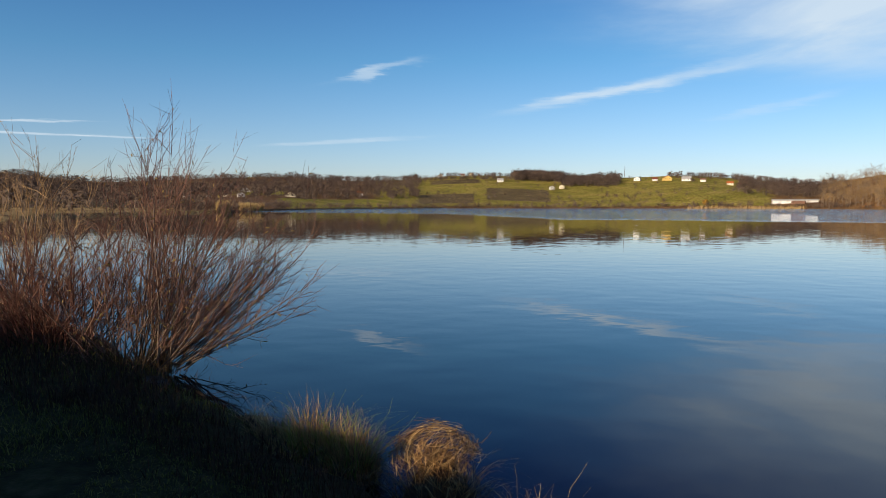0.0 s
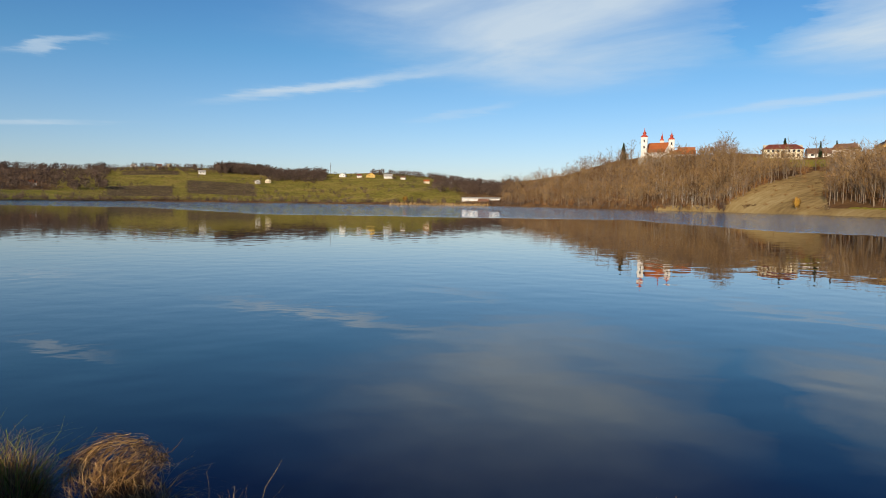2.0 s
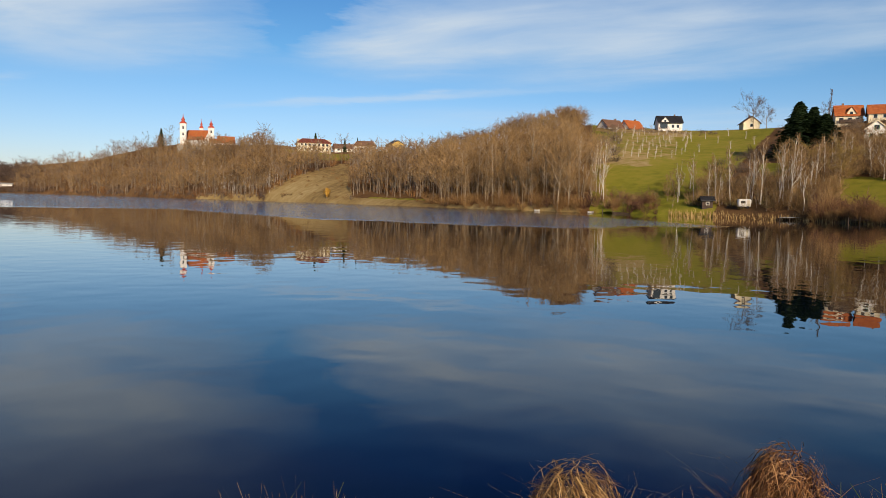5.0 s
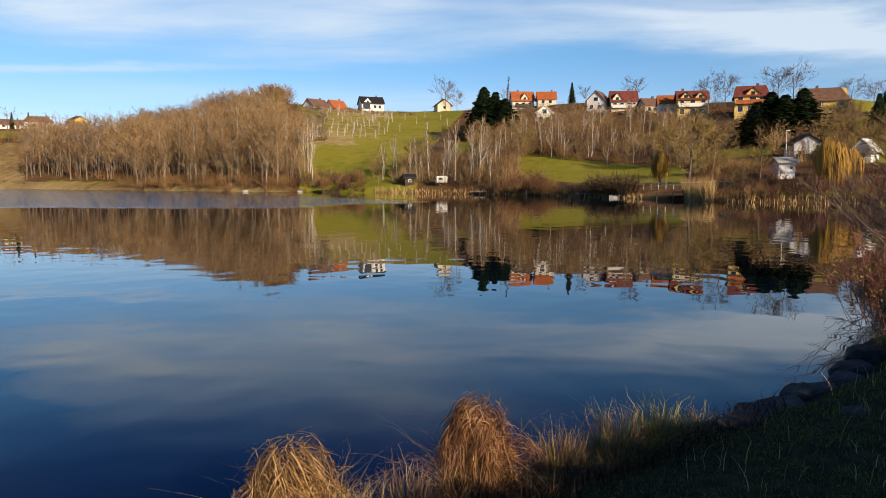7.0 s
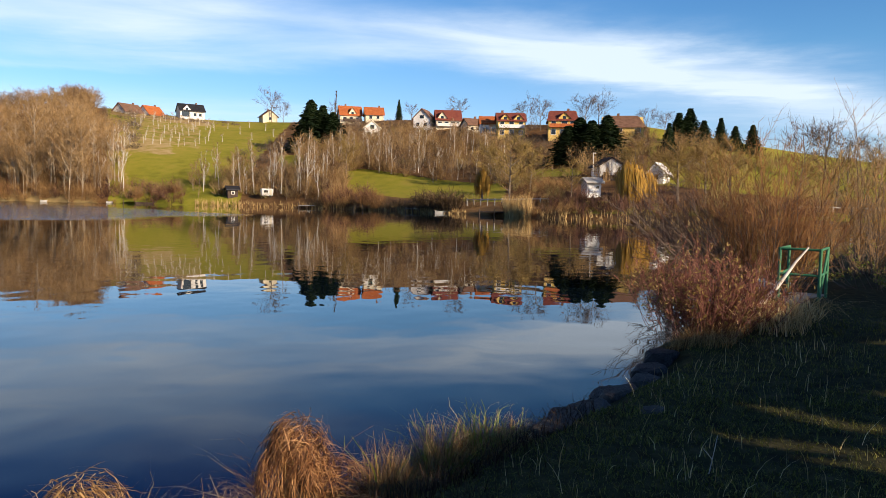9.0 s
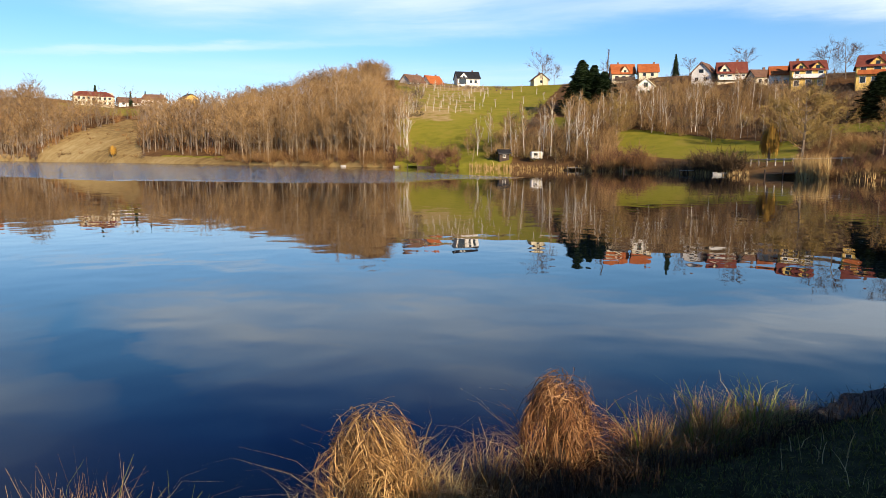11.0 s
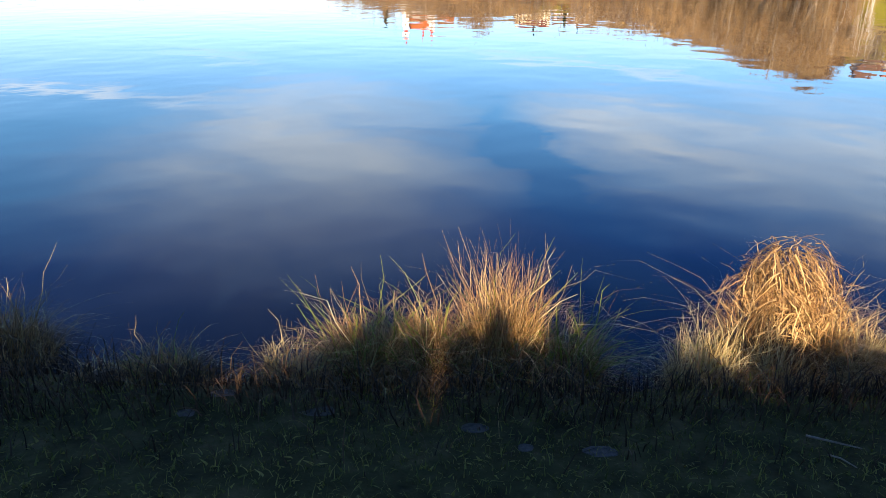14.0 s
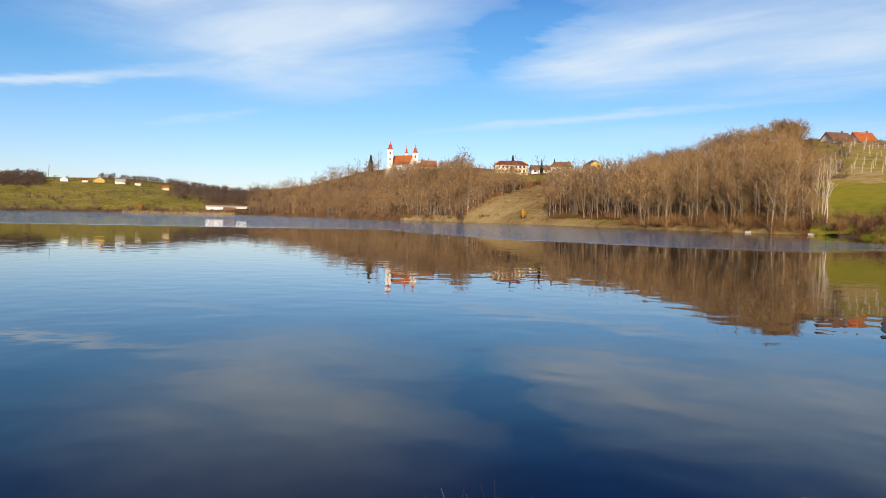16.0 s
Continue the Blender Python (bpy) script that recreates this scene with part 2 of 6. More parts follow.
CREST_TWIG = fibre("crest_twigs", (0.1, 0.075, 0.058), (0.19, 0.14, 0.105), (0.3, 0.22, 0.16), 0.7, 0.0, 0.05, 1.1)
FAR_TWIG = fibre("far_woods_twigs", (0.06, 0.041, 0.033), (0.1, 0.068, 0.052), (0.15, 0.104, 0.076), 0.8, 0.0, 0.004, 1.0)
RUST_TWIG = fibre("rust_twigs", (0.1, 0.042, 0.018), (0.24, 0.11, 0.04), (0.4, 0.22, 0.08), 0.7, 0.0, 0.09, 1.3)
TWIG_GREY = fibre("grey_twigs", (0.075, 0.05, 0.038), (0.13, 0.088, 0.064), (0.2, 0.145, 0.105))
TWIG_RED = fibre("russet_twigs", (0.055, 0.024, 0.018), (0.115, 0.052, 0.034), (0.2, 0.1, 0.062))
TWIG_GOLD = fibre("golden_willow_twigs", (0.24, 0.12, 0.015), (0.38, 0.21, 0.03), (0.48, 0.3, 0.06))
NEEDLE = fibre("conifer_needles", (0.009, 0.018, 0.008), (0.02, 0.038, 0.014), (0.05, 0.075, 0.026), 0.6, 0.1)
RUST_BUSH = fibre("rust_bush_twigs", (0.1, 0.05, 0.02), (0.22, 0.115, 0.042), (0.36, 0.22, 0.09), 0.7, 0.0, 0.06, 1.2)
OLIVE_BUSH = fibre("olive_bush_twigs", (0.14, 0.105, 0.035), (0.26, 0.19, 0.065), (0.4, 0.31, 0.12), 0.7, 0.0, 0.06, 1.2)
GREY_BUSH = fibre("grey_bush_twigs", (0.07, 0.05, 0.036), (0.14, 0.1, 0.07), (0.24, 0.175, 0.12), 0.7, 0.0, 0.06, 1.2)
STRAW = fibre("dry_sedge", (0.06, 0.028, 0.01), (0.32, 0.175, 0.06), (0.8, 0.55, 0.24), 0.55, 0.1, 9.0, 0.8)
RUSSET = fibre("russet_sedge", (0.05, 0.02, 0.009), (0.25, 0.115, 0.044), (0.62, 0.36, 0.16), 0.55, 0.1, 9.0, 0.8)
STRAW_PALE = fibre("pale_sedge", (0.25, 0.16, 0.055), (0.62, 0.46, 0.19), (0.88, 0.76, 0.44), 0.55, 0.15)
SEDGE_GREEN = fibre("green_sedge", (0.1, 0.13, 0.015), (0.2, 0.24, 0.03), (0.4, 0.4, 0.1), 0.5, 0.3)
# dead brown thatch, toned down further to deepen the shade at the tussocks' feet
SHADED_THATCH = fibre("shaded_dead_thatch", (0.02, 0.011, 0.006), (0.048, 0.028, 0.015), (0.13, 0.08, 0.042))
TURF = fibre("bank_turf", (0.055, 0.06, 0.014), (0.14, 0.15, 0.03), (0.28, 0.25, 0.07), 0.6, 0.25)
REED = fibre("reed_stalks", (0.28, 0.17, 0.06), (0.45, 0.3, 0.12), (0.6, 0.44, 0.2))
STONE = plain("bank_stone", (0.035, 0.033, 0.03), (0.13, 0.122, 0.11), 5.0, 0.85, bump=0.6, distance=0.03)


# ---- mesh helpers ----
def mesh_from(name, verts, tris, mats=None, smooth=False):
    me = bpy.data.meshes.new(name)
    verts, tris = np.asarray(verts, np.float32), np.asarray(tris, np.int32)
    me.vertices.add(len(verts))
    me.vertices.foreach_set("co", verts.ravel())
    me.loops.add(len(tris) * 3)
    me.loops.foreach_set("vertex_index", tris.ravel())
    me.polygons.add(len(tris))
    me.polygons.foreach_set("loop_start", np.arange(0, len(tris) * 3, 3, dtype=np.int32))
    if mats is not None:
        me.polygons.foreach_set("material_index", np.asarray(mats, np.int32))
    me.polygons.foreach_set("use_smooth", np.full(len(tris), smooth))
    me.update(calc_edges=True)
    return me


def part(name, bm, mat, parent, label=""):
    """Links a bmesh, or a mesh, as one mesh object under a thing or under a part."""
    me = bm
    if isinstance(bm, bmesh.types.BMesh):
        me = bpy.data.meshes.new(name)
        bm.to_mesh(me)
        bm.free()
    me.materials.clear()
    for m in mat if isinstance(mat, (list, tuple)) else [mat]:
        me.materials.append(m)
    ob = new(name, me)
    ob.parent = parent
    return tagged(ob, label)


def thing(name, label, category, at=(0, 0, 0), turn=0.0, group="", kind=""):
    ob = new(name)
    ob.matrix_world = pose(*at, 0, 0, turn)
    ob.empty_display_size = 0.2
    return tagged(ob, label, category, group, kind)


class Soup:
    """Gathers triangles as arrays."""

    def __init__(self):
        self.v, self.t, self.m, self.count = [], [], [], 0

    def put(self, verts, tris, mat=0):
        verts, tris = np.asarray(verts, float).reshape(-1, 3), np.asarray(tris, int).reshape(-1, 3)
        self.v.append(verts)
        self.t.append(tris + self.count)
        self.m.append(np.full(len(tris), mat) if np.isscalar(mat) else mat)
        self.count += len(verts)

    def tube(self, points, radii, sides=4, mat=0):
        points, radii = np.asarray(points, float), np.asarray(radii, float)
        ways = np.gradient(points, axis=0)
        ways /= np.linalg.norm(ways, axis=1)[:, None] + 1e-9
        ref = np.array([0.31, 0.17, 0.94]) if abs(ways[0, 2]) < 0.9 else np.array([0.9, 0.3, 0.1])
        a = np.cross(ways, ref)
        a /= np.linalg.norm(a, axis=1)[:, None]
        b = np.cross(ways, a)
        ang = np.arange(sides) * 2 * math.pi / sides
        ring = points[:, None] + radii[:, None, None] * (a[:, None] * np.cos(ang)[None, :, None] + b[:, None] * np.sin(ang)[None, :, None])
        tris = []
        for i in range(len(points) - 1):
            for j in range(sides):
                p, q = i * sides + j, i * sides + (j + 1) % sides
                tris += [(p, q, p + sides), (q, q + sides, p + sides)]
        self.put(ring.reshape(-1, 3), tris, mat)

    def arrays(self):
        return np.concatenate(self.v), np.concatenate(self.t), np.concatenate(self.m)

    def mesh(self, name, smooth=False):
        v, t, m = self.arrays()
        return mesh_from(name, v, t, m, smooth)


# ---- the lie of the land: bearings in degrees from north, clockwise ----
SHORE = [(-49, 60), (-30, 140), (-17, 257), (-12, 430), (-6, 700), (0, 880), (7, 900), (18, 900), (24, 880), (28, 840), (33, 620), (37, 480), (39.3, 430),
         (45.7, 330), (50, 275), (55.5, 225), (59, 205), (64, 180), (68.5, 165), (72, 157), (76.5, 146), (81, 138), (88.5, 121), (95, 103), (100, 92),
         (105.5, 83), (111, 80), (116, 78), (124, 74), (131, 70), (175, 40), (265, 40), (311, 60)]
CREST = [(-49, 1500), (-30, 1600), (-17, 1500), (0, 1400), (7, 1350), (18, 1300), (24, 1300), (28, 1150), (33, 800), (37, 650), (39.3, 580), (45.7, 480),
         (50, 480), (55.5, 450), (59, 400), (64, 330), (68.5, 310), (76.5, 305), (81, 295), (88.5, 255), (95, 235), (100, 215), (105.5, 205), (116, 200),
         (131, 220), (175, 300), (265, 400), (311, 1500)]
RISE = [(-49, 1.9), (-30, 2.1), (-17, 2.2), (-12, 2.4), (-6, 2.3), (0, 2.4), (7, 2.35), (14, 2.4), (18, 2.3), (24, 1.75), (28, 1.6), (33, 2.5), (37, 3.8),
        (39.3, 4.2), (45.7, 4.0), (50, 3.6), (55.5, 3.7), (59, 3.9), (64, 5.0), (68.5, 5.9), (70.5, 5.85), (72, 5.9), (81, 6.0), (95, 6.0), (105.5, 6.0), (111, 5.7),
        (116, 4.8), (124, 3.6), (131, 2.5), (175, 0.8), (265, 0.8), (311, 1.9)]
CURVE = [(-49, 1.8), (-30, 2.2), (-17, 2.0), (-6, 1.3), (0, 1.1), (18, 1.0), (28, 1.0), (33, 0.9), (45.7, 0.9), (55.5, 1.0), (68.5, 0.9), (81, 1.0),
         (88.5, 1.15), (95, 1.3), (116, 1.3), (131, 1.5), (311, 1.8)]


def table(pairs, az):
    return np.interp(np.mod(np.asarray(az, float) + 49.0, 360.0) - 49.0, [p[0] for p in pairs], [p[1] for p in pairs])


def wobble(x, y, scale, seed=0.0):
    """A cheap smooth unevenness, about -1 to 1."""
    a = np.sin(x * scale + 1.3 * np.sin(y * scale * 0.7 + seed) + seed)
    b = np.sin(y * scale * 1.13 + 1.7 * np.sin(x * scale * 0.53 + 2.1 * seed) + 0.5)
    return 0.5 * (a + b)


EDGE = [(-60, 10), (-20, 6), (-8.4, 4.1), (-5.7, 3.6), (-4, 3.3), (-2, 2.98), (0, 2.9), (3, 2.85), (5.5, 2.65), (7.3, 2.55), (8.5, 2.75), (9.5, 3.0), (14, 2.7), (60, 4)]


def bank_line(s):
    """How far the water's edge lies from the camera's foot, at s metres along the bank."""
    return np.interp(s, [p[0] for p in EDGE], [p[1] for p in EDGE]) + 0.05 * np.sin(s * 2.9) + 0.03 * np.sin(s * 6.1)


def ground_z(x, y):
    x, y = np.asarray(x, float), np.asarray(y, float)
    r, az = np.hypot(x, y), np.degrees(np.arctan2(x, y))
    n, s = 0.657 * x + 0.755 * y, 0.755 * x - 0.657 * y
    rs, rc = table(SHORE, az), table(CREST, az)
    top = 2.0 + rc * np.tan(np.radians(table(RISE, az)))
    k = np.clip((r - rs) / (rc - rs), 0, None)
    hill = np.where(k < 1, (top - 0.7) * np.power(np.clip(k, 1e-6, 1), table(CURVE, az)), (top - 0.7) - (r - rc) * 0.03)
    hill = hill + np.clip(k * 4, 0, 1) * (0.006 * r) * wobble(x, y, 9.0 / (40 + r * 0.4)) * np.clip(r / 150, 0, 1)
    sector = (az > -49) & (az < 131)
    edge = n - bank_line(s)
    near = np.interp(edge, [-30, -6, -2.5, -1.2, -0.45, -0.1, 0.25, 1.2, 6], [0.9, 0.55, 0.42, 0.38, 0.27, 0.1, -0.2, -0.7, -1.6])
    near = near + 0.025 * wobble(x, y, 2.3) * (edge < 0) + 0.012 * wobble(x, y, 7.1, 1.0) * (edge < 0)
    shelf = np.interp(r - rs, [-25, -6, 0, 1.2, 6, 40], [-1.6, -0.6, 0.0, 0.45, 0.65, 0.7])
    lake = sector & (edge > 0)
    z = np.where(lake, np.maximum(np.where(r < rs, np.maximum(near, shelf), -9), np.where(r >= rs, shelf + hill, -9)), near + hill)
    return z


def on_ground(az, r):
    x, y = r * math.sin(radians(az)), r * math.cos(radians(az))
    return x, y, float(ground_z(x, y))


def zones(x, y):
    r, az = np.hypot(x, y), np.degrees(np.arctan2(x, y))
    rs, rc = table(SHORE, az), table(CREST, az)
    k = (r - rs) / (rc - rs)

    def box(a0, a1, k0, k1, sa=0.6, sk=0.03):
        f = lambda v, lo, hi, w: np.clip((v - lo) / w + 0.5, 0, 1) * np.clip((hi - v) / w + 0.5, 0, 1)
        return f(az, a0, a1, sa) * f(k, k0, k1, sk)

    meadow = np.maximum.reduce([box(70.8, 80 + 4 * np.clip(k, 0, 1), -0.05, 1.2), box(87, 101, 0.10, 0.30), box(46.5, 51.8, 0.66, 0.9), box(53, 58, 0.0, 0.06),
                                box(-6, 25.5, 0.03, 1.1, 2.0) * 0.56, box(-13, -5, 0.02, 0.3, 2.0), box(-17, -12, 0.42, 0.56, 1.0), box(103, 107, 0.36, 0.44), box(112, 131, 0.3, 1.3), box(83, 86, 0.3, 0.45), box(106, 131, 0.02, 0.12)])
    soil = np.maximum.reduce([box(-49, -19, 0.12, 0.5, 2.0), box(-2, 2.5, 0.12, 0.38, 0.5), box(3.5, 8.5, 0.2, 0.55, 0.3), box(-1, 3, 0.7, 0.85, 0.4)])
    dry = np.maximum.reduce([box(45.2, 51.8, -0.05, 0.09 + 0.46 * np.clip((az - 45.3) / 5.7, 0, 1)), box(40, 70, -0.05, 0.045), box(71, 78, 0.84, 0.97), box(71, 75.5, 0.3, 0.5) * 0.6, box(-49, -17, -0.05, 0.14, 2.0) * 0.55, box(71.5, 77.5, 0.42, 0.86) * 0.5, box(-13, 28, 0.0, 1.1, 2.0) * 0.4])
    # mask of the near ground that takes the shade-darkened tones
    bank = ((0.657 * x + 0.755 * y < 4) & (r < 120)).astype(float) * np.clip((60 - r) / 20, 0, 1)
    return meadow, soil, bank, dry


def build_ground():
    azs = np.concatenate([np.arange(-52, 134, 0.5), np.arange(134, 308, 1.5)])
    near = np.concatenate([np.arange(0.2, 5.0, 0.12)])
    u1, u2, u3 = np.linspace(0, 1, 46)[1:], np.linspace(0, 1, 60)[1:], np.linspace(0, 1, 20)[1:]
    rows = []
    for az in azs:
        rs, rc = float(table(SHORE, az)), float(table(CREST, az))
        rows.append(np.concatenate([near, 5.0 * (rs / 5.0) ** u1, rs + (rc - rs) * u2 ** 1.5, rc * (4600 / rc) ** u3]))
    rr = np.array(rows)
    x, y = rr * np.sin(np.radians(azs))[:, None], rr * np.cos(np.radians(azs))[:, None]
    z = ground_z(x, y)
    na, nr = rr.shape
    verts = np.stack([x, y, z], -1).reshape(-1, 3)
    i, j = np.meshgrid(np.arange(na), np.arange(nr - 1), indexing="ij")
    a, b = i * nr + j, ((i + 1) % na) * nr + j
    tris = np.concatenate([np.stack([a, a + 1, b], -1).reshape(-1, 3), np.stack([a + 1, b + 1, b], -1).reshape(-1, 3)])
    centre = len(verts)
    verts = np.concatenate([verts, [[0, 0, float(ground_z(0.0, 0.0))]]])
    tris = np.concatenate([tris, [(centre, k * nr, ((k + 1) % na) * nr) for k in range(na)]])
    me = mesh_from("ground", verts, tris, smooth=True)
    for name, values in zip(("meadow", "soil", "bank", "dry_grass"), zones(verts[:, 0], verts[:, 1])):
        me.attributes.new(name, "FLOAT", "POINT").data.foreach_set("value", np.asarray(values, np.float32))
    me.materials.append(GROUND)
    return tagged(new("ground", me), "winter turf, leaf litter and fields rising round the lake", "ground", kind="structure")


build_ground()


def build_water():
    s = Soup()
    k = 96
    ang = np.arange(k) * 2 * math.pi / k
    pts = np.stack([300 + 1250 * np.cos(ang), 350 + 1250 * np.sin(ang), np.zeros(k)], -1)
    s.put(np.concatenate([[[300, 350, 0]], pts]), [(0, 1 + i, 1 + (i + 1) % k) for i in range(k)])
    me = s.mesh("water", True)
    me.materials.append(WATER)
    return tagged(new("water", me), "calm dark blue lake water mirroring sky and hills", "water", kind="structure")


build_water()


# ---- bare winter trees ----
def bare_tree(seed, limbs=9, twigs=14, wide=0.012, spread=0.33, start=0.3, sides=4, upright=0.6, trunk=0.016, fork=False):
    """A leafless tree one metre high: tapered trunk (0), limbs (0), twigs (1)."""
    rng = np.random.default_rng(seed)
    s = Soup()
    lean = rng.normal(0, 0.035, 2)
    hs = np.array([0, 0.25, 0.55, 0.8, 0.96])
    bend = np.cumsum(rng.normal(0, 0.005, (5, 2)), 0)
    axis = np.c_[lean[0] * hs + bend[:, 0], lean[1] * hs + bend[:, 1], hs]
    s.tube(axis, trunk * np.array([1.25, 0.85, 0.6, 0.32, 0.08]), sides + 1)
    tips = []
    for i in range(limbs):
        h = start + (0.93 - start) * (i + rng.random() * 0.8) / limbs
        base = np.array([np.interp(h, hs, axis[:, 0]), np.interp(h, hs, axis[:, 1]), h])
        a = i * 2.4 + rng.random()
        length = spread * (1.1 - 0.65 * abs(h - 0.45) / 0.55) * rng.uniform(0.75, 1.15)
        way = np.array([math.cos(a), math.sin(a), 0.0]) * (1 - upright * 0.5) + np.array([0, 0, upright * rng.uniform(0.7, 1.4)])
        way /= np.linalg.norm(way)
        mid = base + way * length * 0.5 + rng.normal(0, 0.012, 3)
        end = base + way * length + np.array([0, 0, 0.12 * length]) + rng.normal(0, 0.02, 3)
        s.tube([base, mid, end], trunk * np.array([0.42, 0.26, 0.06]), 3)
        tips.append((base, mid, end, length))
    for base, mid, end, length in tips:
        for k in range(twigs):
            f = rng.uniform(0.25, 1.0)
            p = base + (mid - base) * f * 2 if f < 0.5 else mid + (end - mid) * (f * 2 - 1)
            way = (end - base) / (np.linalg.norm(end - base) + 1e-9) * 0.6 + rng.normal(0, 0.55, 3) + np.array([0, 0, 0.35])
            way /= np.linalg.norm(way)
            ln = length * rng.uniform(0.22, 0.55)
            side = np.cross(way, rng.normal(0, 1, 3))
            side /= np.linalg.norm(side) + 1e-9
            w = wide * rng.uniform(0.6, 1.2)
            tip = p + way * ln
            s.put([p - side * w * 0.5, p + side * w * 0.5, tip], [(0, 1, 2)], 1)
            for _ in range(2):
                q = p + way * ln * rng.uniform(0.3, 0.8)
                w2 = way + rng.normal(0, 0.5, 3)
                s.put([q - side * w * 0.35, q + side * w * 0.35, q + w2 / np.linalg.norm(w2) * ln * 0.6], [(0, 1, 2)], 1)
    return s.arrays()


def spruce(seed, tiers=16, boughs=9, low=0.06, radius=0.2):
    """A dense conifer one metre high: trunk (0), drooping boughs of needle sprays (1)."""
    rng = np.random.default_rng(seed)
    s = Soup()
    s.tube([(0, 0, 0), (0, 0, 0.5), (0, 0, 0.97)], [0.02, 0.012, 0.003], 5)
    for i in range(tiers):
        f = i / (tiers - 1)
        h = low + (0.95 - low) * f
        reach = radius * (1 - f) ** 0.7 * (1 + 0.14 * math.sin(i * 2.3 + seed)) + 0.012
        for j in range(max(6, int(boughs * (1 - 0.55 * f)))):
            a = rng.random() * 6.283
            ln = reach * rng.uniform(0.6, 1.15)
            way, side = np.array([math.cos(a), math.sin(a), 0]), np.array([-math.sin(a), math.cos(a), 0])
            p = np.array([0, 0, h + rng.uniform(-0.02, 0.02)])
            for k in range(4):
                u = (k + rng.random()) / 4
                c = p + way * ln * u + np.array([0, 0, 0.04 * math.sin(u * 3.0) - 0.22 * ln * u * u])
                w = (0.016 + 0.032 * (1 - u)) * rng.uniform(0.8, 1.4)
                tip = c + way * (0.02 + 0.1 * ln) + side * rng.normal(0, 0.5) * w + np.array([0, 0, -rng.uniform(0.0, 0.03)])
                s.put([c + side * w, c - side * w, tip, c + np.array([0, 0, -w * 0.9])], [(0, 1, 2), (0, 3, 2), (1, 3, 2)], 1)
    return s.arrays()


def spikes(s, p, q, w, rng, mat):
    """Many tapering slivers at once, from the points p to the points q, each w wide at its foot."""
    side = np.cross(q - p, rng.normal(0, 1, p.shape))
    side *= (w * 0.5)[:, None] / (np.linalg.norm(side, axis=1)[:, None] + 1e-9)
    s.put(np.stack([p - side, p + side, q], 1), np.arange(len(p) * 3), mat)


def wood_tree(seed, limbs=12, twigs=7, wide=0.016, spread=0.3, start=0.3, trunk=0.013, rise=0.75, seconds=3):
    """A leafless woodland tree one metre high: wavering trunk that forks, steep limbs and a haze of fine twigs."""
    rng = np.random.default_rng(seed)
    s = Soup()
    hs = np.array([0, 0.22, 0.45, 0.7, 0.94])
    axis = np.c_[np.cumsum(rng.normal(0, 0.018, (5, 2)), 0), hs]
    s.tube(axis, trunk * np.array([1.2, 0.9, 0.7, 0.4, 0.1]), 3)
    a, fork = rng.random() * 6.283, rng.uniform(0.28, 0.5)
    foot = np.array([np.interp(fork, hs, axis[:, 0]), np.interp(fork, hs, axis[:, 1]), fork])
    top = foot + np.array([math.cos(a) * 0.16, math.sin(a) * 0.16, rng.uniform(0.32, 0.46)])
    s.tube([foot, (foot + top) / 2 + np.array([math.cos(a), math.sin(a), 0]) * 0.03, top], trunk * np.array([0.6, 0.42, 0.1]), 3)
    f = (np.arange(limbs) + rng.random(limbs)) / limbs
    h = start + (0.92 - start) * f
    base = np.c_[np.interp(h, hs, axis[:, 0]), np.interp(h, hs, axis[:, 1]), h]
    swap = rng.random(limbs) < 0.3
    base[swap] = foot + (top - foot) * rng.uniform(0.2, 0.95, (int(swap.sum()), 1))
    a = np.arange(limbs) * 2.4 + rng.random(limbs) * 1.2
    length = spread * (0.35 + 0.75 * np.sin(math.pi * np.minimum(0.15 + 0.78 * f, 1.0))) * rng.uniform(0.7, 1.25, limbs)
    way = np.c_[np.cos(a), np.sin(a), rise * rng.uniform(0.5, 1.5, limbs)]
    way /= np.linalg.norm(way, axis=1)[:, None]
    end = base + way * length[:, None]
    end[:, 2] = np.minimum(end[:, 2], 1.0)
    for _ in range(2):
        spikes(s, base, end, np.full(limbs, trunk * 0.75), rng, 0)
    i = np.repeat(np.arange(limbs), seconds)
    p = base[i] + (end - base)[i] * rng.uniform(0.25, 0.95, (len(i), 1))
    w = way[i] * 0.9 + rng.normal(0, 0.5, (len(i), 3)) + np.array([0, 0, 0.3])
    w /= np.linalg.norm(w, axis=1)[:, None]
    ln = length[i] * rng.uniform(0.35, 0.65, len(i)) + 0.02
    q = p + w * ln[:, None]
    spikes(s, p, q, np.full(len(i), max(wide * 1.3, trunk * 0.4)), rng, 1)
    j = np.repeat(np.arange(len(i)), twigs)
    p2 = p[j] + (q - p)[j] * rng.uniform(0.15, 1.0, (len(j), 1))
    w2 = w[j] * 0.7 + rng.normal(0, 0.55, (len(j), 3)) + np.array([0, 0, 0.2])
    w2 /= np.linalg.norm(w2, axis=1)[:, None]
    q2 = p2 + w2 * (ln[j] * rng.uniform(0.35, 0.75, len(j)) + 0.015)[:, None]
    spikes(s, p2, q2, wide * rng.uniform(0.6, 1.2, len(j)), rng, 1)
    return s.arrays()


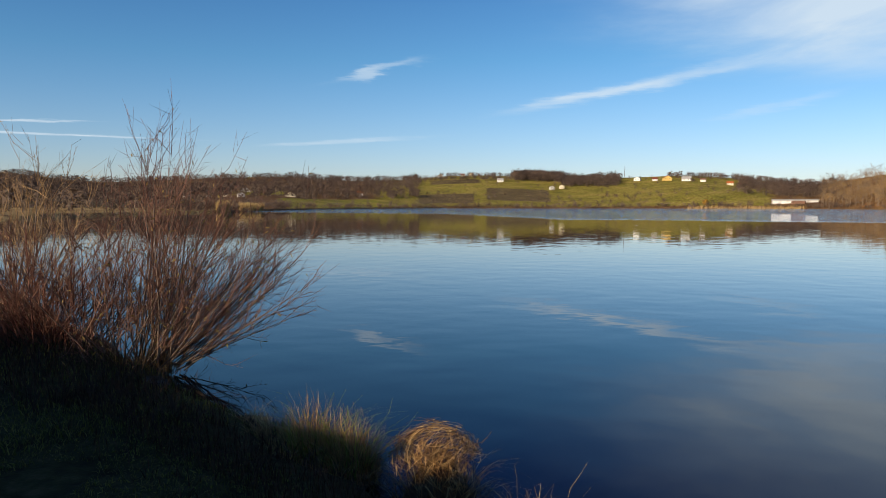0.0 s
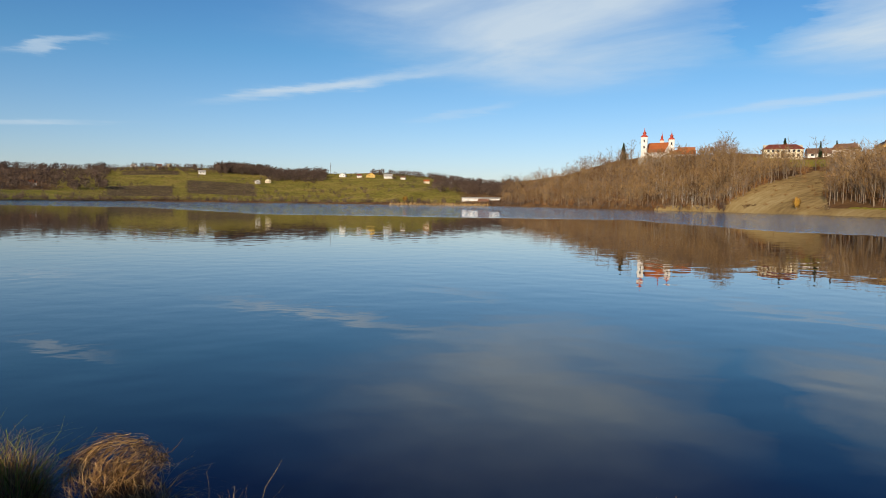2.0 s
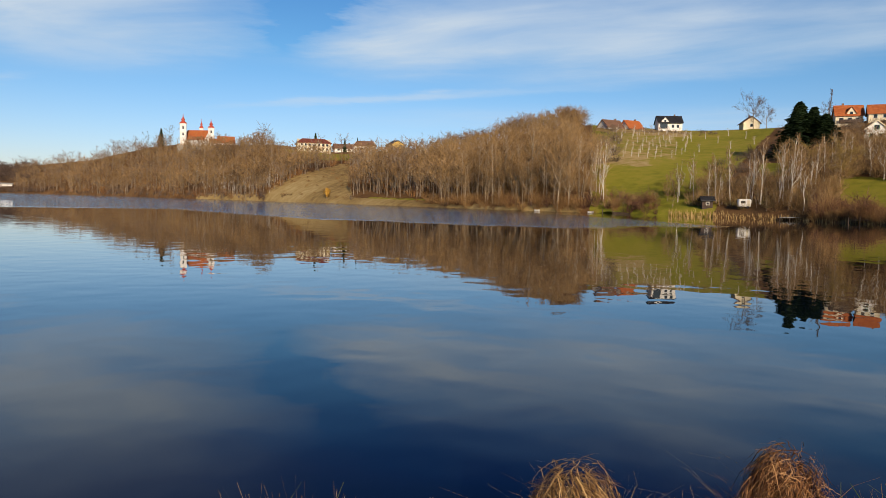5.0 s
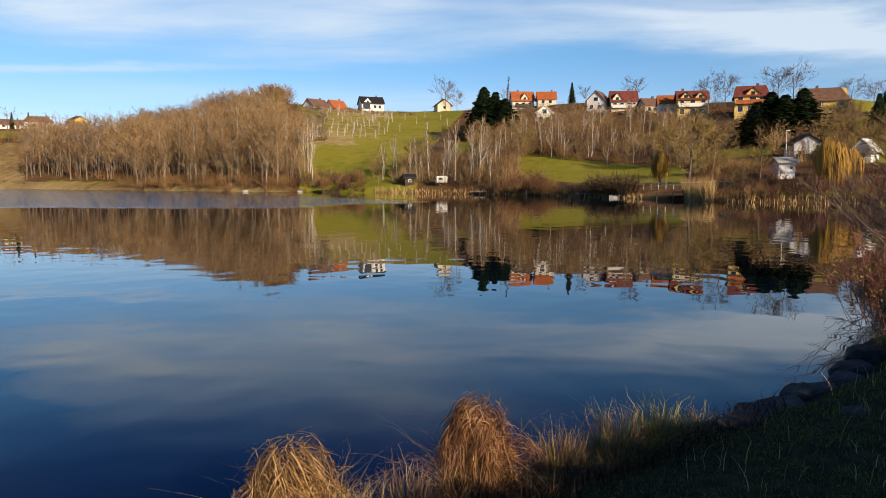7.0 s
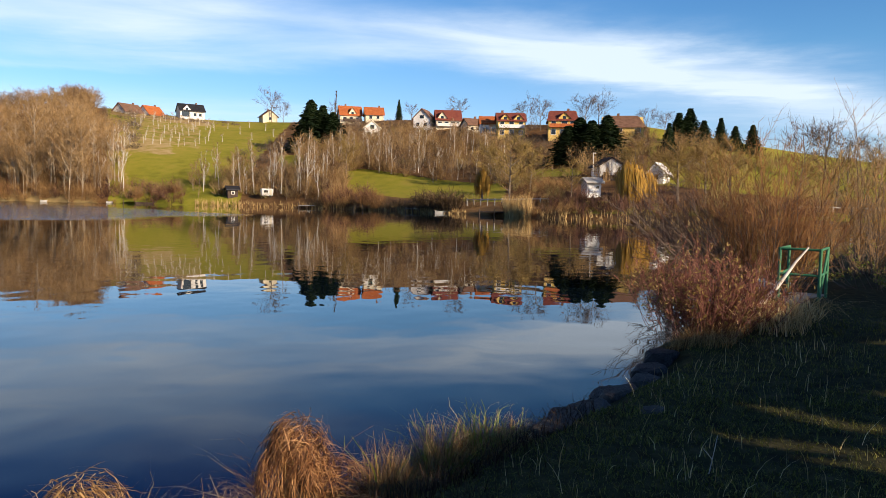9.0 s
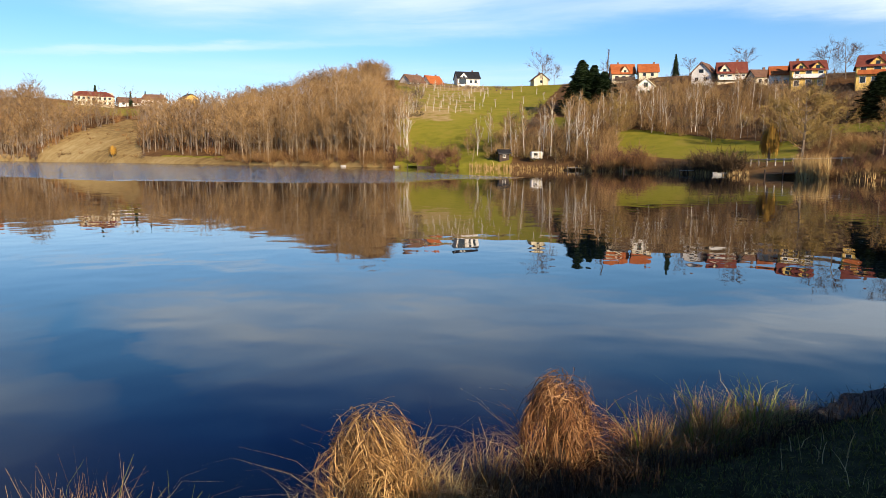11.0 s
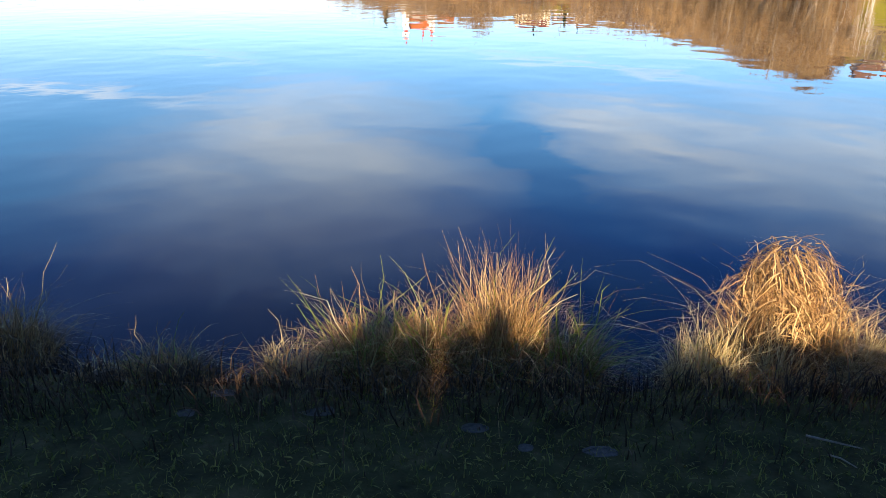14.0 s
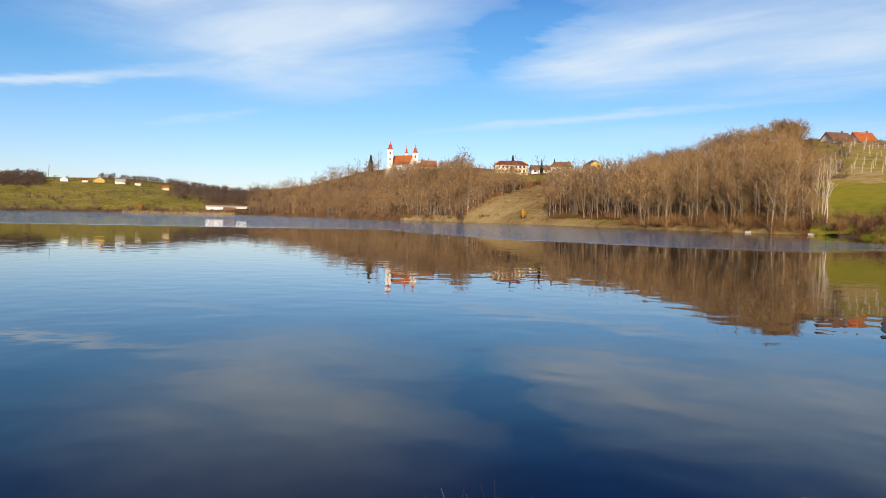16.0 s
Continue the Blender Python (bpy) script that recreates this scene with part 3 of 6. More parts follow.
def clump_tree(seed, pieces=34, wide=0.3, low=0.16, size=0.13):
    """A tree of a far wood, one metre high: short trunk under a rounded crown of loose twig clumps."""
    rng = np.random.default_rng(seed)
    s = Soup()
    s.tube([(0, 0, 0), (0, 0, 0.5)], [0.02, 0.01], 3)
    d = rng.normal(0, 1, (pieces, 3))
    d *= (rng.uniform(0.55, 1.0, pieces) / np.linalg.norm(d, axis=1))[:, None]
    c = d * np.array([wide, wide, (0.93 - low) / 2]) * (1 + 0.2 * np.sin(5 * np.arctan2(d[:, 1], d[:, 0]) + seed))[:, None] + np.array([0, 0, (0.93 + low) / 2])
    u, w = rng.normal(0, size * 0.6, (pieces, 3)), rng.normal(0, size * 0.45, (pieces, 3))
    s.put(np.stack([c - u, c + w, c + u * 0.8 - w * 0.6], 1), np.arange(pieces * 3), 1)
    return s.arrays()


def dense_bush(seed, stems=46, twigs=9, wide=0.009, spread=0.75):
    """A rounded thicket of fine twigs one metre high."""
    rng = np.random.default_rng(seed)
    s = Soup()
    a, tilt = rng.random(stems) * 6.283, np.arccos(1 - rng.random(stems) * 0.85)
    lump = 1 + 0.2 * np.sin(3 * a + seed)
    top = np.c_[np.cos(a) * np.sin(tilt) * spread, np.sin(a) * np.sin(tilt) * spread, 0.18 + 0.8 * np.cos(tilt)] * (lump * rng.uniform(0.75, 1.0, stems))[:, None]
    base = np.c_[np.cos(a), np.sin(a), np.zeros(stems)] * rng.uniform(0, 0.25, (stems, 1))
    spikes(s, base, top, np.full(stems, wide * 1.6), rng, 1)
    j = np.repeat(np.arange(stems), twigs)
    p = base[j] + (top - base)[j] * rng.uniform(0.3, 0.95, (len(j), 1))
    q = p + ((top - base)[j] * 0.55 + rng.normal(0, 0.3, (len(j), 3)) + np.array([0, 0, 0.12])) * rng.uniform(0.3, 0.6, (len(j), 1))
    q[:, 2] = np.maximum(q[:, 2], 0.02)
    spikes(s, p, q, wide * rng.uniform(0.6, 1.3, len(j)), rng, 1)
    return s.arrays()


def low_bush(seed, stems=13, twigs=9, wide=0.02, spread=0.6):
    """A many-stemmed shrub one metre high, seen from afar."""
    rng = np.random.default_rng(seed)
    s = Soup()
    for i in range(stems):
        a, out = rng.random() * 6.283, rng.uniform(0.1, spread)
        base = np.array([math.cos(a), math.sin(a), 0]) * rng.uniform(0, 0.2)
        top = np.array([math.cos(a) * out, math.sin(a) * out, rng.uniform(0.5, 1.0) * (1 - 0.35 * out)])
        for k in range(twigs + 1):
            p = base + (top - base) * (rng.uniform(0.15, 0.9) if k else 0.0)
            q = top if k == 0 else p + ((top - base) * 0.6 + rng.normal(0, 0.4, 3) + np.array([0, 0, 0.1])) * rng.uniform(0.25, 0.6)
            q[2] = max(q[2], 0.02)
            side = np.cross(q - p, rng.normal(0, 1, 3))
            side *= wide * rng.uniform(0.35, 0.6) / (np.linalg.norm(side) + 1e-9)
            s.put([p - side, p + side, q], [(0, 1, 2)], 1)
    return s.arrays()


def scatter(name, kinds, places, mats, label, category, seed=0):
    """One mesh of many plants that nobody could count. places: x, y, height, width factor."""
    rng = np.random.default_rng(seed)
    vs, ts, ms, tones, count = [], [], [], [], 0
    z = ground_z(places[:, 0], places[:, 1])
    for (x, y, h, w), zz in zip(places, z):
        v, t, m = kinds[rng.integers(len(kinds))]
        a = rng.random() * 6.283
        c, s = math.cos(a), math.sin(a)
        p = v @ np.array([[c, s, 0], [-s, c, 0], [0, 0, 1]]) * np.array([h * w, h * w, h])
        vs.append(p + np.array([x, y, zz - 0.1]))
        ts.append(t + count)
        ms.append(m)
        tones.append(np.full(len(v), rng.normal(0, 0.26)))
        count += len(v)
    me = mesh_from(name, np.concatenate(vs), np.concatenate(ts), np.concatenate(ms))
    me.attributes.new("tone", "FLOAT", "POINT").data.foreach_set("value", np.concatenate(tones).astype(np.float32))
    for m in mats:
        me.materials.append(m)
    return tagged(new(name, me), label, category, kind="stuff")


def sow(seed, count, az0, az1, k0, k1, h0, h1, w0=0.85, w1=1.25, keep=None):
    """Places in a sector between two bearings, k from the shore (0) to the crest (1), evenly over the ground."""
    rng = np.random.default_rng(seed)
    az, k = rng.uniform(az0, az1, count), rng.uniform(k0, k1, count)
    rs, rc = table(SHORE, az), table(CREST, az)
    r = rs + (rc - rs) * k
    ok = np.ones(count, bool) if keep is None else keep(az, k, r)
    az, r = az[ok], r[ok]
    x, y = r * np.sin(np.radians(az)), r * np.cos(np.radians(az))
    n = len(r)
    return np.stack([x, y, rng.uniform(h0, h1, n) * (1 + 0.16 * wobble(x, y, 0.085)), rng.uniform(w0, w1, n)], -1)


FOREST = [wood_tree(i, 10, 5, 0.011, 0.25 + 0.03 * (i % 3), 0.2 + 0.06 * (i % 3), 0.012, 0.9, 2) for i in range(10)]
TALL = [wood_tree(20 + i, 16, 8, 0.0055, 0.24 + 0.04 * (i % 3), 0.1 + 0.07 * (i % 4), 0.0115, 1.0, 3) for i in range(12)]
SLIM = [wood_tree(60 + i, 12, 6, 0.006, 0.16, 0.25, 0.011, 1.5, 2) for i in range(5)]
FAR_TREES = [clump_tree(40 + i, 64, 0.34, 0.04, 0.085) for i in range(6)]
SHRUBS = [low_bush(60 + i) for i in range(6)]
BUSHES = [dense_bush(90 + i, 46, 9, 0.009, 0.65 + 0.08 * (i % 3)) for i in range(6)]
SCRUB = [dense_bush(70 + i, 40, 9, 0.01, 0.6) for i in range(3)] + [wood_tree(80 + i, 12, 6, 0.008, 0.3, 0.12, 0.011, 1.0, 3) for i in range(6)]

glade = lambda az, k: (az > 45.2) & (az < 51.6) & (k < 0.05 + 0.46 * np.clip((az - 45.3) / 5.7, 0, 1))
clear = lambda az, k, r: ~((az > 38.2) & (az < 44.5) & (k > 0.8)) & ~glade(az, k) & ~((az > 46.8) & (k > 0.6) & (az < 58.5)) & ~((az > 52) & (az < 58) & (k < 0.07))
deep_wood = lambda az, k, r: clear(az, k, r) & (k < 0.84)
brow = lambda az, k, r: clear(az, k, r) & (k >= 0.84)
scatter("woodland", FOREST, np.concatenate([sow(1, 1500, 28, 45.5, 0.0, 1.0, 8, 14, keep=deep_wood), sow(2, 760, 44, 60, 0.05, 0.5, 8, 13, keep=deep_wood), sow(200, 420, 44, 60, 0.42, 0.98, 5, 8.5, keep=deep_wood)]), [BARK, WOOD_TWIG],
        "bare brown winter woodland on the church hill", "woods", 1)
scatter("woodland", FOREST, np.concatenate([sow(201, 560, 28, 45.5, 0.0, 1.02, 8, 15, keep=brow), sow(203, 120, 30, 58, 0.1, 0.7, 10, 14, keep=clear)]), [BARK, CREST_TWIG],
        "grey-brown bare trees along the brow of the hill", "woods", 21)
scatter("woodland", TALL, sow(202, 130, 58.5, 70.4, 0.86, 1.03, 4.5, 8.2, 1.2, 1.6), [PALE_BARK_DULL, CREST_TWIG], "grey bare trees standing along the hilltop", "woods", 23)
scatter("woodland", TALL, np.concatenate([sow(3, 260, 59, 69.6, 0.0, 0.4, 7, 12), sow(4, 520, 59, 70.0, 0.25, 0.95, 5.5, 9.5), sow(41, 50, 69.3, 71.2, 0.0, 0.6, 3.5, 7)]), [PALE_BARK_DULL, WOOD_TWIG],
        "tall bare woodland with pale trunks on the steep slope", "woods", 2)
scatter("woodland", SLIM, np.concatenate([sow(204, 60, 52, 58, 0.12, 0.42, 9, 13), sow(205, 60, 40, 46, 0.02, 0.3, 8, 13, keep=clear), sow(206, 22, 76.5, 86.5, 0.02, 0.2, 5, 9), sow(207, 60, 87, 101, 0.26, 0.6, 4, 7.5), sow(208, 12, 69.5, 72, 0.03, 0.3, 6, 9)]), [PALE_BARK, WOOD_TWIG],
        "slim pale-stemmed birches among the bare trees", "woods", 22)
scatter("thicket", BUSHES, np.concatenate([sow(42, 420, 59, 71, 0.0, 0.75, 1.5, 3.6, 1.1, 1.6), sow(222, 90, 57, 71.4, 0.0, 0.12, 1.2, 3.0, 1.0, 1.5), sow(223, 60, 46, 51.5, 0.02, 0.6, 0.7, 1.6, 1.2, 2.0), sow(209, 150, 38, 71, 0.0, 0.06, 1.2, 3.0, 1.1, 1.6, keep=clear)]), [BARK, RUST_BUSH],
        "russet undergrowth beneath the bare trees", "shrubs", 11)
scatter("thicket", SHRUBS, sow(43, 420, 30, 59, 0.0, 0.6, 2, 5, 1.1, 1.6, keep=clear), [BARK, RUST_TWIG], "brown undergrowth on the church hill", "shrubs", 12)
scatter("woodland", FAR_TREES, np.concatenate([sow(5, 3000, -49, -2, 0.3, 1.05, 9, 15, 1.0, 1.5, keep=lambda az, k, r: (k > 0.62) | (wobble(az * 20, k * 60, 0.35) > -0.1)), sow(6, 300, 5.6, 9.6, 0.84, 1.02, 12, 20, 0.9, 1.3), sow(7, 300, 9.4, 14, 0.66, 1.02, 10, 15, 0.9, 1.3),
        sow(8, 900, 17.5, 29.5, 0.3, 1.0, 7, 12, 1.0, 1.5, keep=lambda az, k, r: (az > 22.5) | (k > 0.86)), sow(9, 260, -3, 6, 0.8, 1.03, 6, 10), sow(44, 620, -5, 28, 0.05, 1.0, 4, 8, 1.0, 1.8, keep=lambda az, k, r: wobble(az * 30, k * 40, 0.5, 1.0) > 0.35),
        sow(212, 360, -49, -13, 0.02, 0.3, 4, 9, 1.0, 1.6, keep=lambda az, k, r: wobble(az * 17, k * 50, 0.4, 2.0) > 0.1)]), [BARK, FAR_TWIG], "far bare woods along the ridge", "woods", 3)
scatter("thicket", SHRUBS, np.concatenate([sow(10, 420, -20, 30, 0.0, 0.05, 3, 7), sow(11, 200, 30, 60, 0.0, 0.05, 2, 4, keep=clear), sow(12, 120, -32, 20, 0.05, 0.4, 3, 7)]), [BARK, TWIG_GREY],
        "low bare shrubs along the far shore", "shrubs", 4)
lawn = lambda az, k, r: ~((az > 88) & (az < 101.5) & (k < 0.31))
scatter("thicket", SCRUB, np.concatenate([sow(13, 420, 84.5, 101, 0.28, 0.74, 2.5, 5.5), sow(15, 130, 76.5, 88, 0.02, 0.16, 2.0, 4.5), sow(45, 90, 85, 91, 0.08, 0.3, 2.5, 5, keep=lawn), sow(210, 40, 71, 76, 0.01, 0.07, 1.2, 2.6), sow(213, 160, 101, 118, 0.3, 0.75, 2, 4.5)]), [BARK, WOOD_TWIG],
        "tangled bare scrub on the slope below the houses", "shrubs", 5)
scatter("thicket", BUSHES, np.concatenate([sow(214, 120, 84, 103, 0.14, 0.8, 1.5, 3.5, keep=lawn), sow(215, 60, 102, 131, 0.05, 0.4, 1.2, 2.6, keep=lambda az, k, r: (az < 106.5) | (az > 114)), sow(216, 30, 78, 87, 0.03, 0.2, 1.5, 3), sow(217, 20, 110, 122, 0.4, 0.8, 2, 4)]), [BARK, OLIVE_BUSH], "olive-brown rounded bushes on the slope", "shrubs", 13)
scatter("thicket", BUSHES, np.concatenate([sow(46, 230, 84, 112, 0.62, 0.95, 1.2, 3.2), sow(47, 40, 70.2, 72.8, 0.3, 0.98, 1.5, 3.5), sow(48, 60, 71.5, 80, 0.88, 0.97, 0.8, 1.6, 1.2, 1.8), sow(50, 5, 80.6, 82.2, 0.32, 0.37, 2.2, 3.4),
        sow(211, 120, 80, 101, 0.1, 0.6, 1.5, 3.5, keep=lawn)]), [BARK, GREY_BUSH], "dark grey-brown scrub among the gardens", "shrubs", 6)
scatter("thicket", BUSHES, np.concatenate([sow(218, 60, 86, 91, 0.0, 0.06, 1.5, 3.0), sow(219, 130, 101, 122, 0.0, 0.1, 0.8, 1.7), sow(220, 30, 101.5, 106, 0.08, 0.25, 1.2, 2.4), sow(221, 16, 71.5, 76, 0.0, 0.05, 1.5, 2.5)]), [BARK, RUST_BUSH], "rust-brown bushes along the bank", "shrubs", 14)


# ---- buildings ----
def box(bm, x0, x1, y0, y1, z0, z1):
    v = [bm.verts.new(p) for p in ((x0, y0, z0), (x1, y0, z0), (x1, y1, z0), (x0, y1, z0), (x0, y0, z1), (x1, y0, z1), (x1, y1, z1), (x0, y1, z1))]
    for f in ((3, 2, 1, 0), (4, 5, 6, 7), (0, 1, 5, 4), (1, 2, 6, 5), (2, 3, 7, 6), (3, 0, 4, 7)):
        bm.faces.new([v[i] for i in f])
    return v


def a_box(x0, x1, y0, y1, z0, z1, bevel=0.0):
    bm = bmesh.new()
    box(bm, x0, x1, y0, y1, z0, z1)
    if bevel:
        bmesh.ops.bevel(bm, geom=bm.edges[:], offset=bevel, segments=1, affect="EDGES")
    return bm


def prism(points, y0, y1):
    """An outline in x and z, drawn out along y."""
    bm = bmesh.new()
    a, b = [bm.verts.new((x, y0, z)) for x, z in points], [bm.verts.new((x, y1, z)) for x, z in points]
    n = len(points)
    bm.faces.new(a)
    bm.faces.new(b[::-1])
    for i in range(n):
        bm.faces.new((a[i], b[i], b[(i + 1) % n], a[(i + 1) % n]))
    bmesh.ops.recalc_face_normals(bm, faces=bm.faces[:])
    return bm


def turned(bm, degrees, at=(0, 0, 0)):
    bmesh.ops.transform(bm, matrix=pose(*at, 0, 0, degrees), verts=bm.verts[:])
    return bm


WHITE = plain("white_render", (0.62, 0.6, 0.56), (0.82, 0.8, 0.76), 0.4, 0.9)
CREAM = plain("cream_render", (0.6, 0.52, 0.36), (0.78, 0.69, 0.5), 0.4, 0.9)
YELLOW = plain("yellow_render", (0.6, 0.4, 0.1), (0.76, 0.54, 0.18), 0.4, 0.9)
DARK_WOOD = plain("dark_boards", (0.035, 0.025, 0.02), (0.09, 0.06, 0.045), 1.2, 0.8)
ORANGE_TILE = plain("orange_tiles", (0.3, 0.075, 0.022), (0.48, 0.15, 0.045), 0.9, 0.8)
RED_TILE = plain("red_tiles", (0.13, 0.032, 0.024), (0.24, 0.07, 0.045), 0.9, 0.8)
BROWN_TILE = plain("brown_tiles", (0.12, 0.065, 0.04), (0.24, 0.13, 0.085), 0.9, 0.8)
BLACK_TILE = plain("black_slates", (0.012, 0.012, 0.014), (0.035, 0.035, 0.04), 0.9, 0.6)
GREY_SHEET = plain("grey_roofing", (0.3, 0.29, 0.27), (0.48, 0.46, 0.43), 0.9, 0.7)
SPIRE_RED = plain("red_spire_sheet", (0.38, 0.05, 0.03), (0.52, 0.1, 0.06), 0.7, 0.5)
CONCRETE = plain("weathered_concrete", (0.24, 0.23, 0.2), (0.42, 0.4, 0.36), 3.0, 0.9)
GREEN_PAINT = plain("green_paint", (0.03, 0.13, 0.06), (0.07, 0.24, 0.12), 8.0, 0.5)
GLASS, gn, gs = material("window_glass")
gs.inputs["Base Color"].default_value, gs.inputs["Roughness"].default_value = (0.012, 0.016, 0.02, 1), 0.08


def window(home, x, z, w, h, y, frame_mat, pane=True):
    bm = bmesh.new()
    t = 0.12
    for b in ((x - w / 2 - t, x + w / 2 + t, y - 0.08, y + 0.04, z - t, z), (x - w / 2 - t, x + w / 2 + t, y - 0.08, y + 0.04, z + h, z + h + t),
              (x - w / 2 - t, x - w / 2, y - 0.08, y + 0.04, z, z + h), (x + w / 2, x + w / 2 + t, y - 0.08, y + 0.04, z, z + h)):
        box(bm, *b)
    win = part("window", bm, frame_mat, home)
    part("pane", a_box(x - w / 2, x + w / 2, y - 0.03, y + 0.02, z, z + h), GLASS, win)


def house(az, r, w, d, eave, ridge, along, wall, roof, label, turn=0.0, wins=(), sides=(), chimney=0.3, balcony=None, name="house", lift=0.0, hip=0.0, trim=None, size=None, dormers=()):
    """along: the ridge runs along the front; else the gable looks to the front. wins: x, z, w, h on the front; sides: y, z, w, h on its right side."""
    size = size or (0.82 if 60 < az < 112 and r > 170 else 0.72 if r > 650 else 1.0)
    x, y, z = on_ground(az, r)
    home = thing(name, label, "house" if name == "house" else name.replace("_", " "), (x, y, z + lift), -az + turn, "houses above the lake" if name == "house" else "")
    if along:
        walls = prism([(-d / 2, -2.5), (d / 2, -2.5), (d / 2, eave), (0, ridge), (-d / 2, eave)], -w / 2, w / 2)
        turned(walls, 90)
    else:
        walls = prism([(-w / 2, -2.5), (w / 2, -2.5), (w / 2, eave), (0, ridge), (-w / 2, eave)], -d / 2, d / 2)
    part("wall", walls, wall, home)
    run, span = (w, d) if along else (d, w)
    slope = (ridge - eave) / (span / 2)
    o, t = 0.7, 0.28
    for sg in (-1, 1):
        bm = bmesh.new()
        pts = [(0, ridge + 0.05), (sg * (span / 2 + o), eave - slope * o + 0.05), (sg * (span / 2 + o), eave - slope * o + 0.05 + t), (0, ridge + 0.05 + t * 1.2)]
        cut = hip * run
        a = [bm.verts.new((px, -run / 2 - 0.5 + (cut if i in (0, 3) else 0), pz)) for i, (px, pz) in enumerate(pts)]
        b = [bm.verts.new((px, run / 2 + 0.5 - (cut if i in (0, 3) else 0), pz)) for i, (px, pz) in enumerate(pts)]
        bm.faces.new(a)
        bm.faces.new(b[::-1])
        for i in range(4):
            bm.faces.new((a[i], b[i], b[(i + 1) % 4], a[(i + 1) % 4]))
        bmesh.ops.recalc_face_normals(bm, faces=bm.faces[:])
        if along:
            turned(bm, 90)
        part("roof", bm, roof, home)
    if hip:
        for sg in (-1, 1):
            bm = bmesh.new()
            y1, y0 = sg * (run / 2 + 0.5), sg * (run / 2 + 0.5 - hip * run)
            base = eave - slope * o + 0.08
            v = [bm.verts.new(p) for p in ((-(span / 2 + o), y1, base), (span / 2 + o, y1, base), (0, y0, ridge + 0.32), (-(span / 2 + o), y1, base + t), (span / 2 + o, y1, base + t))]
            for f in ((0, 1, 2), (3, 4, 2), (0, 1, 4, 3), (0, 3, 2), (1, 4, 2)):
                bm.faces.new([v[i] for i in f])
            bmesh.ops.recalc_face_normals(bm, faces=bm.faces[:])
            if along:
                turned(bm, 90)
            part("roof_hip", bm, roof, home)
    for wx, wz, ww, wh in wins:
        window(home, wx, wz, ww, wh, -d / 2, trim or WHITE)
    for wy, wz, ww, wh in sides:
        bm = a_box(w / 2 - 0.02, w / 2 + 0.04, wy - ww / 2, wy + ww / 2, wz, wz + wh)
        part("window", bm, GLASS, home)
    for dx, dw in dormers if along else ():
        rise, y0 = eave + (ridge - eave) * 0.78, -d / 2 - 0.12
        gable = part("dormer", turned(prism([(-dw / 2, eave - 0.4), (dw / 2, eave - 0.4), (dw / 2, eave + 0.5), (0, rise), (-dw / 2, eave + 0.5)], y0, 0), 0, (dx, 0, 0)), wall, home)
        for sg in (-1, 1):
            part("dormer_roof", turned(prism([(0, rise + 0.06), (sg * (dw / 2 + 0.4), eave + 0.12), (sg * (dw / 2 + 0.4), eave + 0.34), (0, rise + 0.3)], y0 - 0.4, 0), 0, (dx, 0, 0)), roof, gable)
        part("dormer_window", a_box(dx - 0.5, dx + 0.5, y0 - 0.05, y0 + 0.03, eave - 0.1, eave + 1.1), GLASS, gable)
    home.scale = (size,) * 3
    if chimney:
        cx, cy = (chimney * w, 0.4) if along else (0.4, chimney * d)
        part("chimney", a_box(cx - 0.35, cx + 0.35, cy - 0.3, cy + 0.3, ridge - 1.2, ridge + 1.1), BROWN_TILE, home)
    if balcony:
        bx, bz, bw, mat = balcony
        bm = a_box(bx - bw / 2, bx + bw / 2, -d / 2 - 1.1, -d / 2, bz - 0.15, bz)
        box(bm, bx - bw / 2, bx + bw / 2, -d / 2 - 1.1, -d / 2 - 1.0, bz, bz + 0.95)
        part("balcony", bm, mat, home)
    return home


house(72.2, 298, 10, 9, 2.6, 6.2, True, WHITE, BROWN_TILE, "white house with a brown tiled roof at the meadow's top", 38, [(-2, 0.7, 1.2, 1.2)], [(0, 0.6, 1.3, 1.3)], lift=-2.2)
house(73.75, 300, 8.5, 8, 2.4, 6.2, True, WHITE, ORANGE_TILE, "white cottage with an orange tiled roof above the orchard", 38, [(-1.5, 0.6, 1.1, 1.1)], [(0, 0.8, 1.1, 1.1)], lift=-2.2)
house(76.5, 303, 11.5, 8, 3.4, 6.6, True, WHITE, BLACK_TILE, "modern white house with a black slate roof", 14, [(-3.2, 0.3, 3.6, 2.6), (1.2, 0.8, 1.3, 1.5), (3.6, 0.8, 1.3, 1.5)],
      [(-1.5, 0.7, 1.2, 1.4), (1.5, 0.7, 1.2, 1.4)], 0.25, dormers=((-2.6, 3.6),))
house(82.2, 292, 7, 7.5, 2.3, 5.0, False, CREAM, BROWN_TILE, "small cream house with a brown roof on the crest", 15, [(0, 0.5, 1.2, 1.3)], lift=0.6)
house(88.5, 252, 9, 8, 3.0, 6.6, True, CREAM, ORANGE_TILE, "cream house with a bright orange tiled roof", 8, [(-2.6, 0.6, 1.4, 1.3), (0.2, 0.6, 1.4, 1.3), (2.8, 0.6, 1.4, 1.3)], [(0, 0.6, 1.3, 1.3)], -0.2, (0.5, 0.2, 8, DARK_WOOD), dormers=((0.6, 3.0),))
house(90.4, 250, 7.5, 8, 2.4, 5.4, True, CREAM, ORANGE_TILE, "low house with an orange roof behind shrubs", 5, [(-1.6, 0.5, 1.2, 1.2), (1.4, 0.5, 1.2, 1.2)])
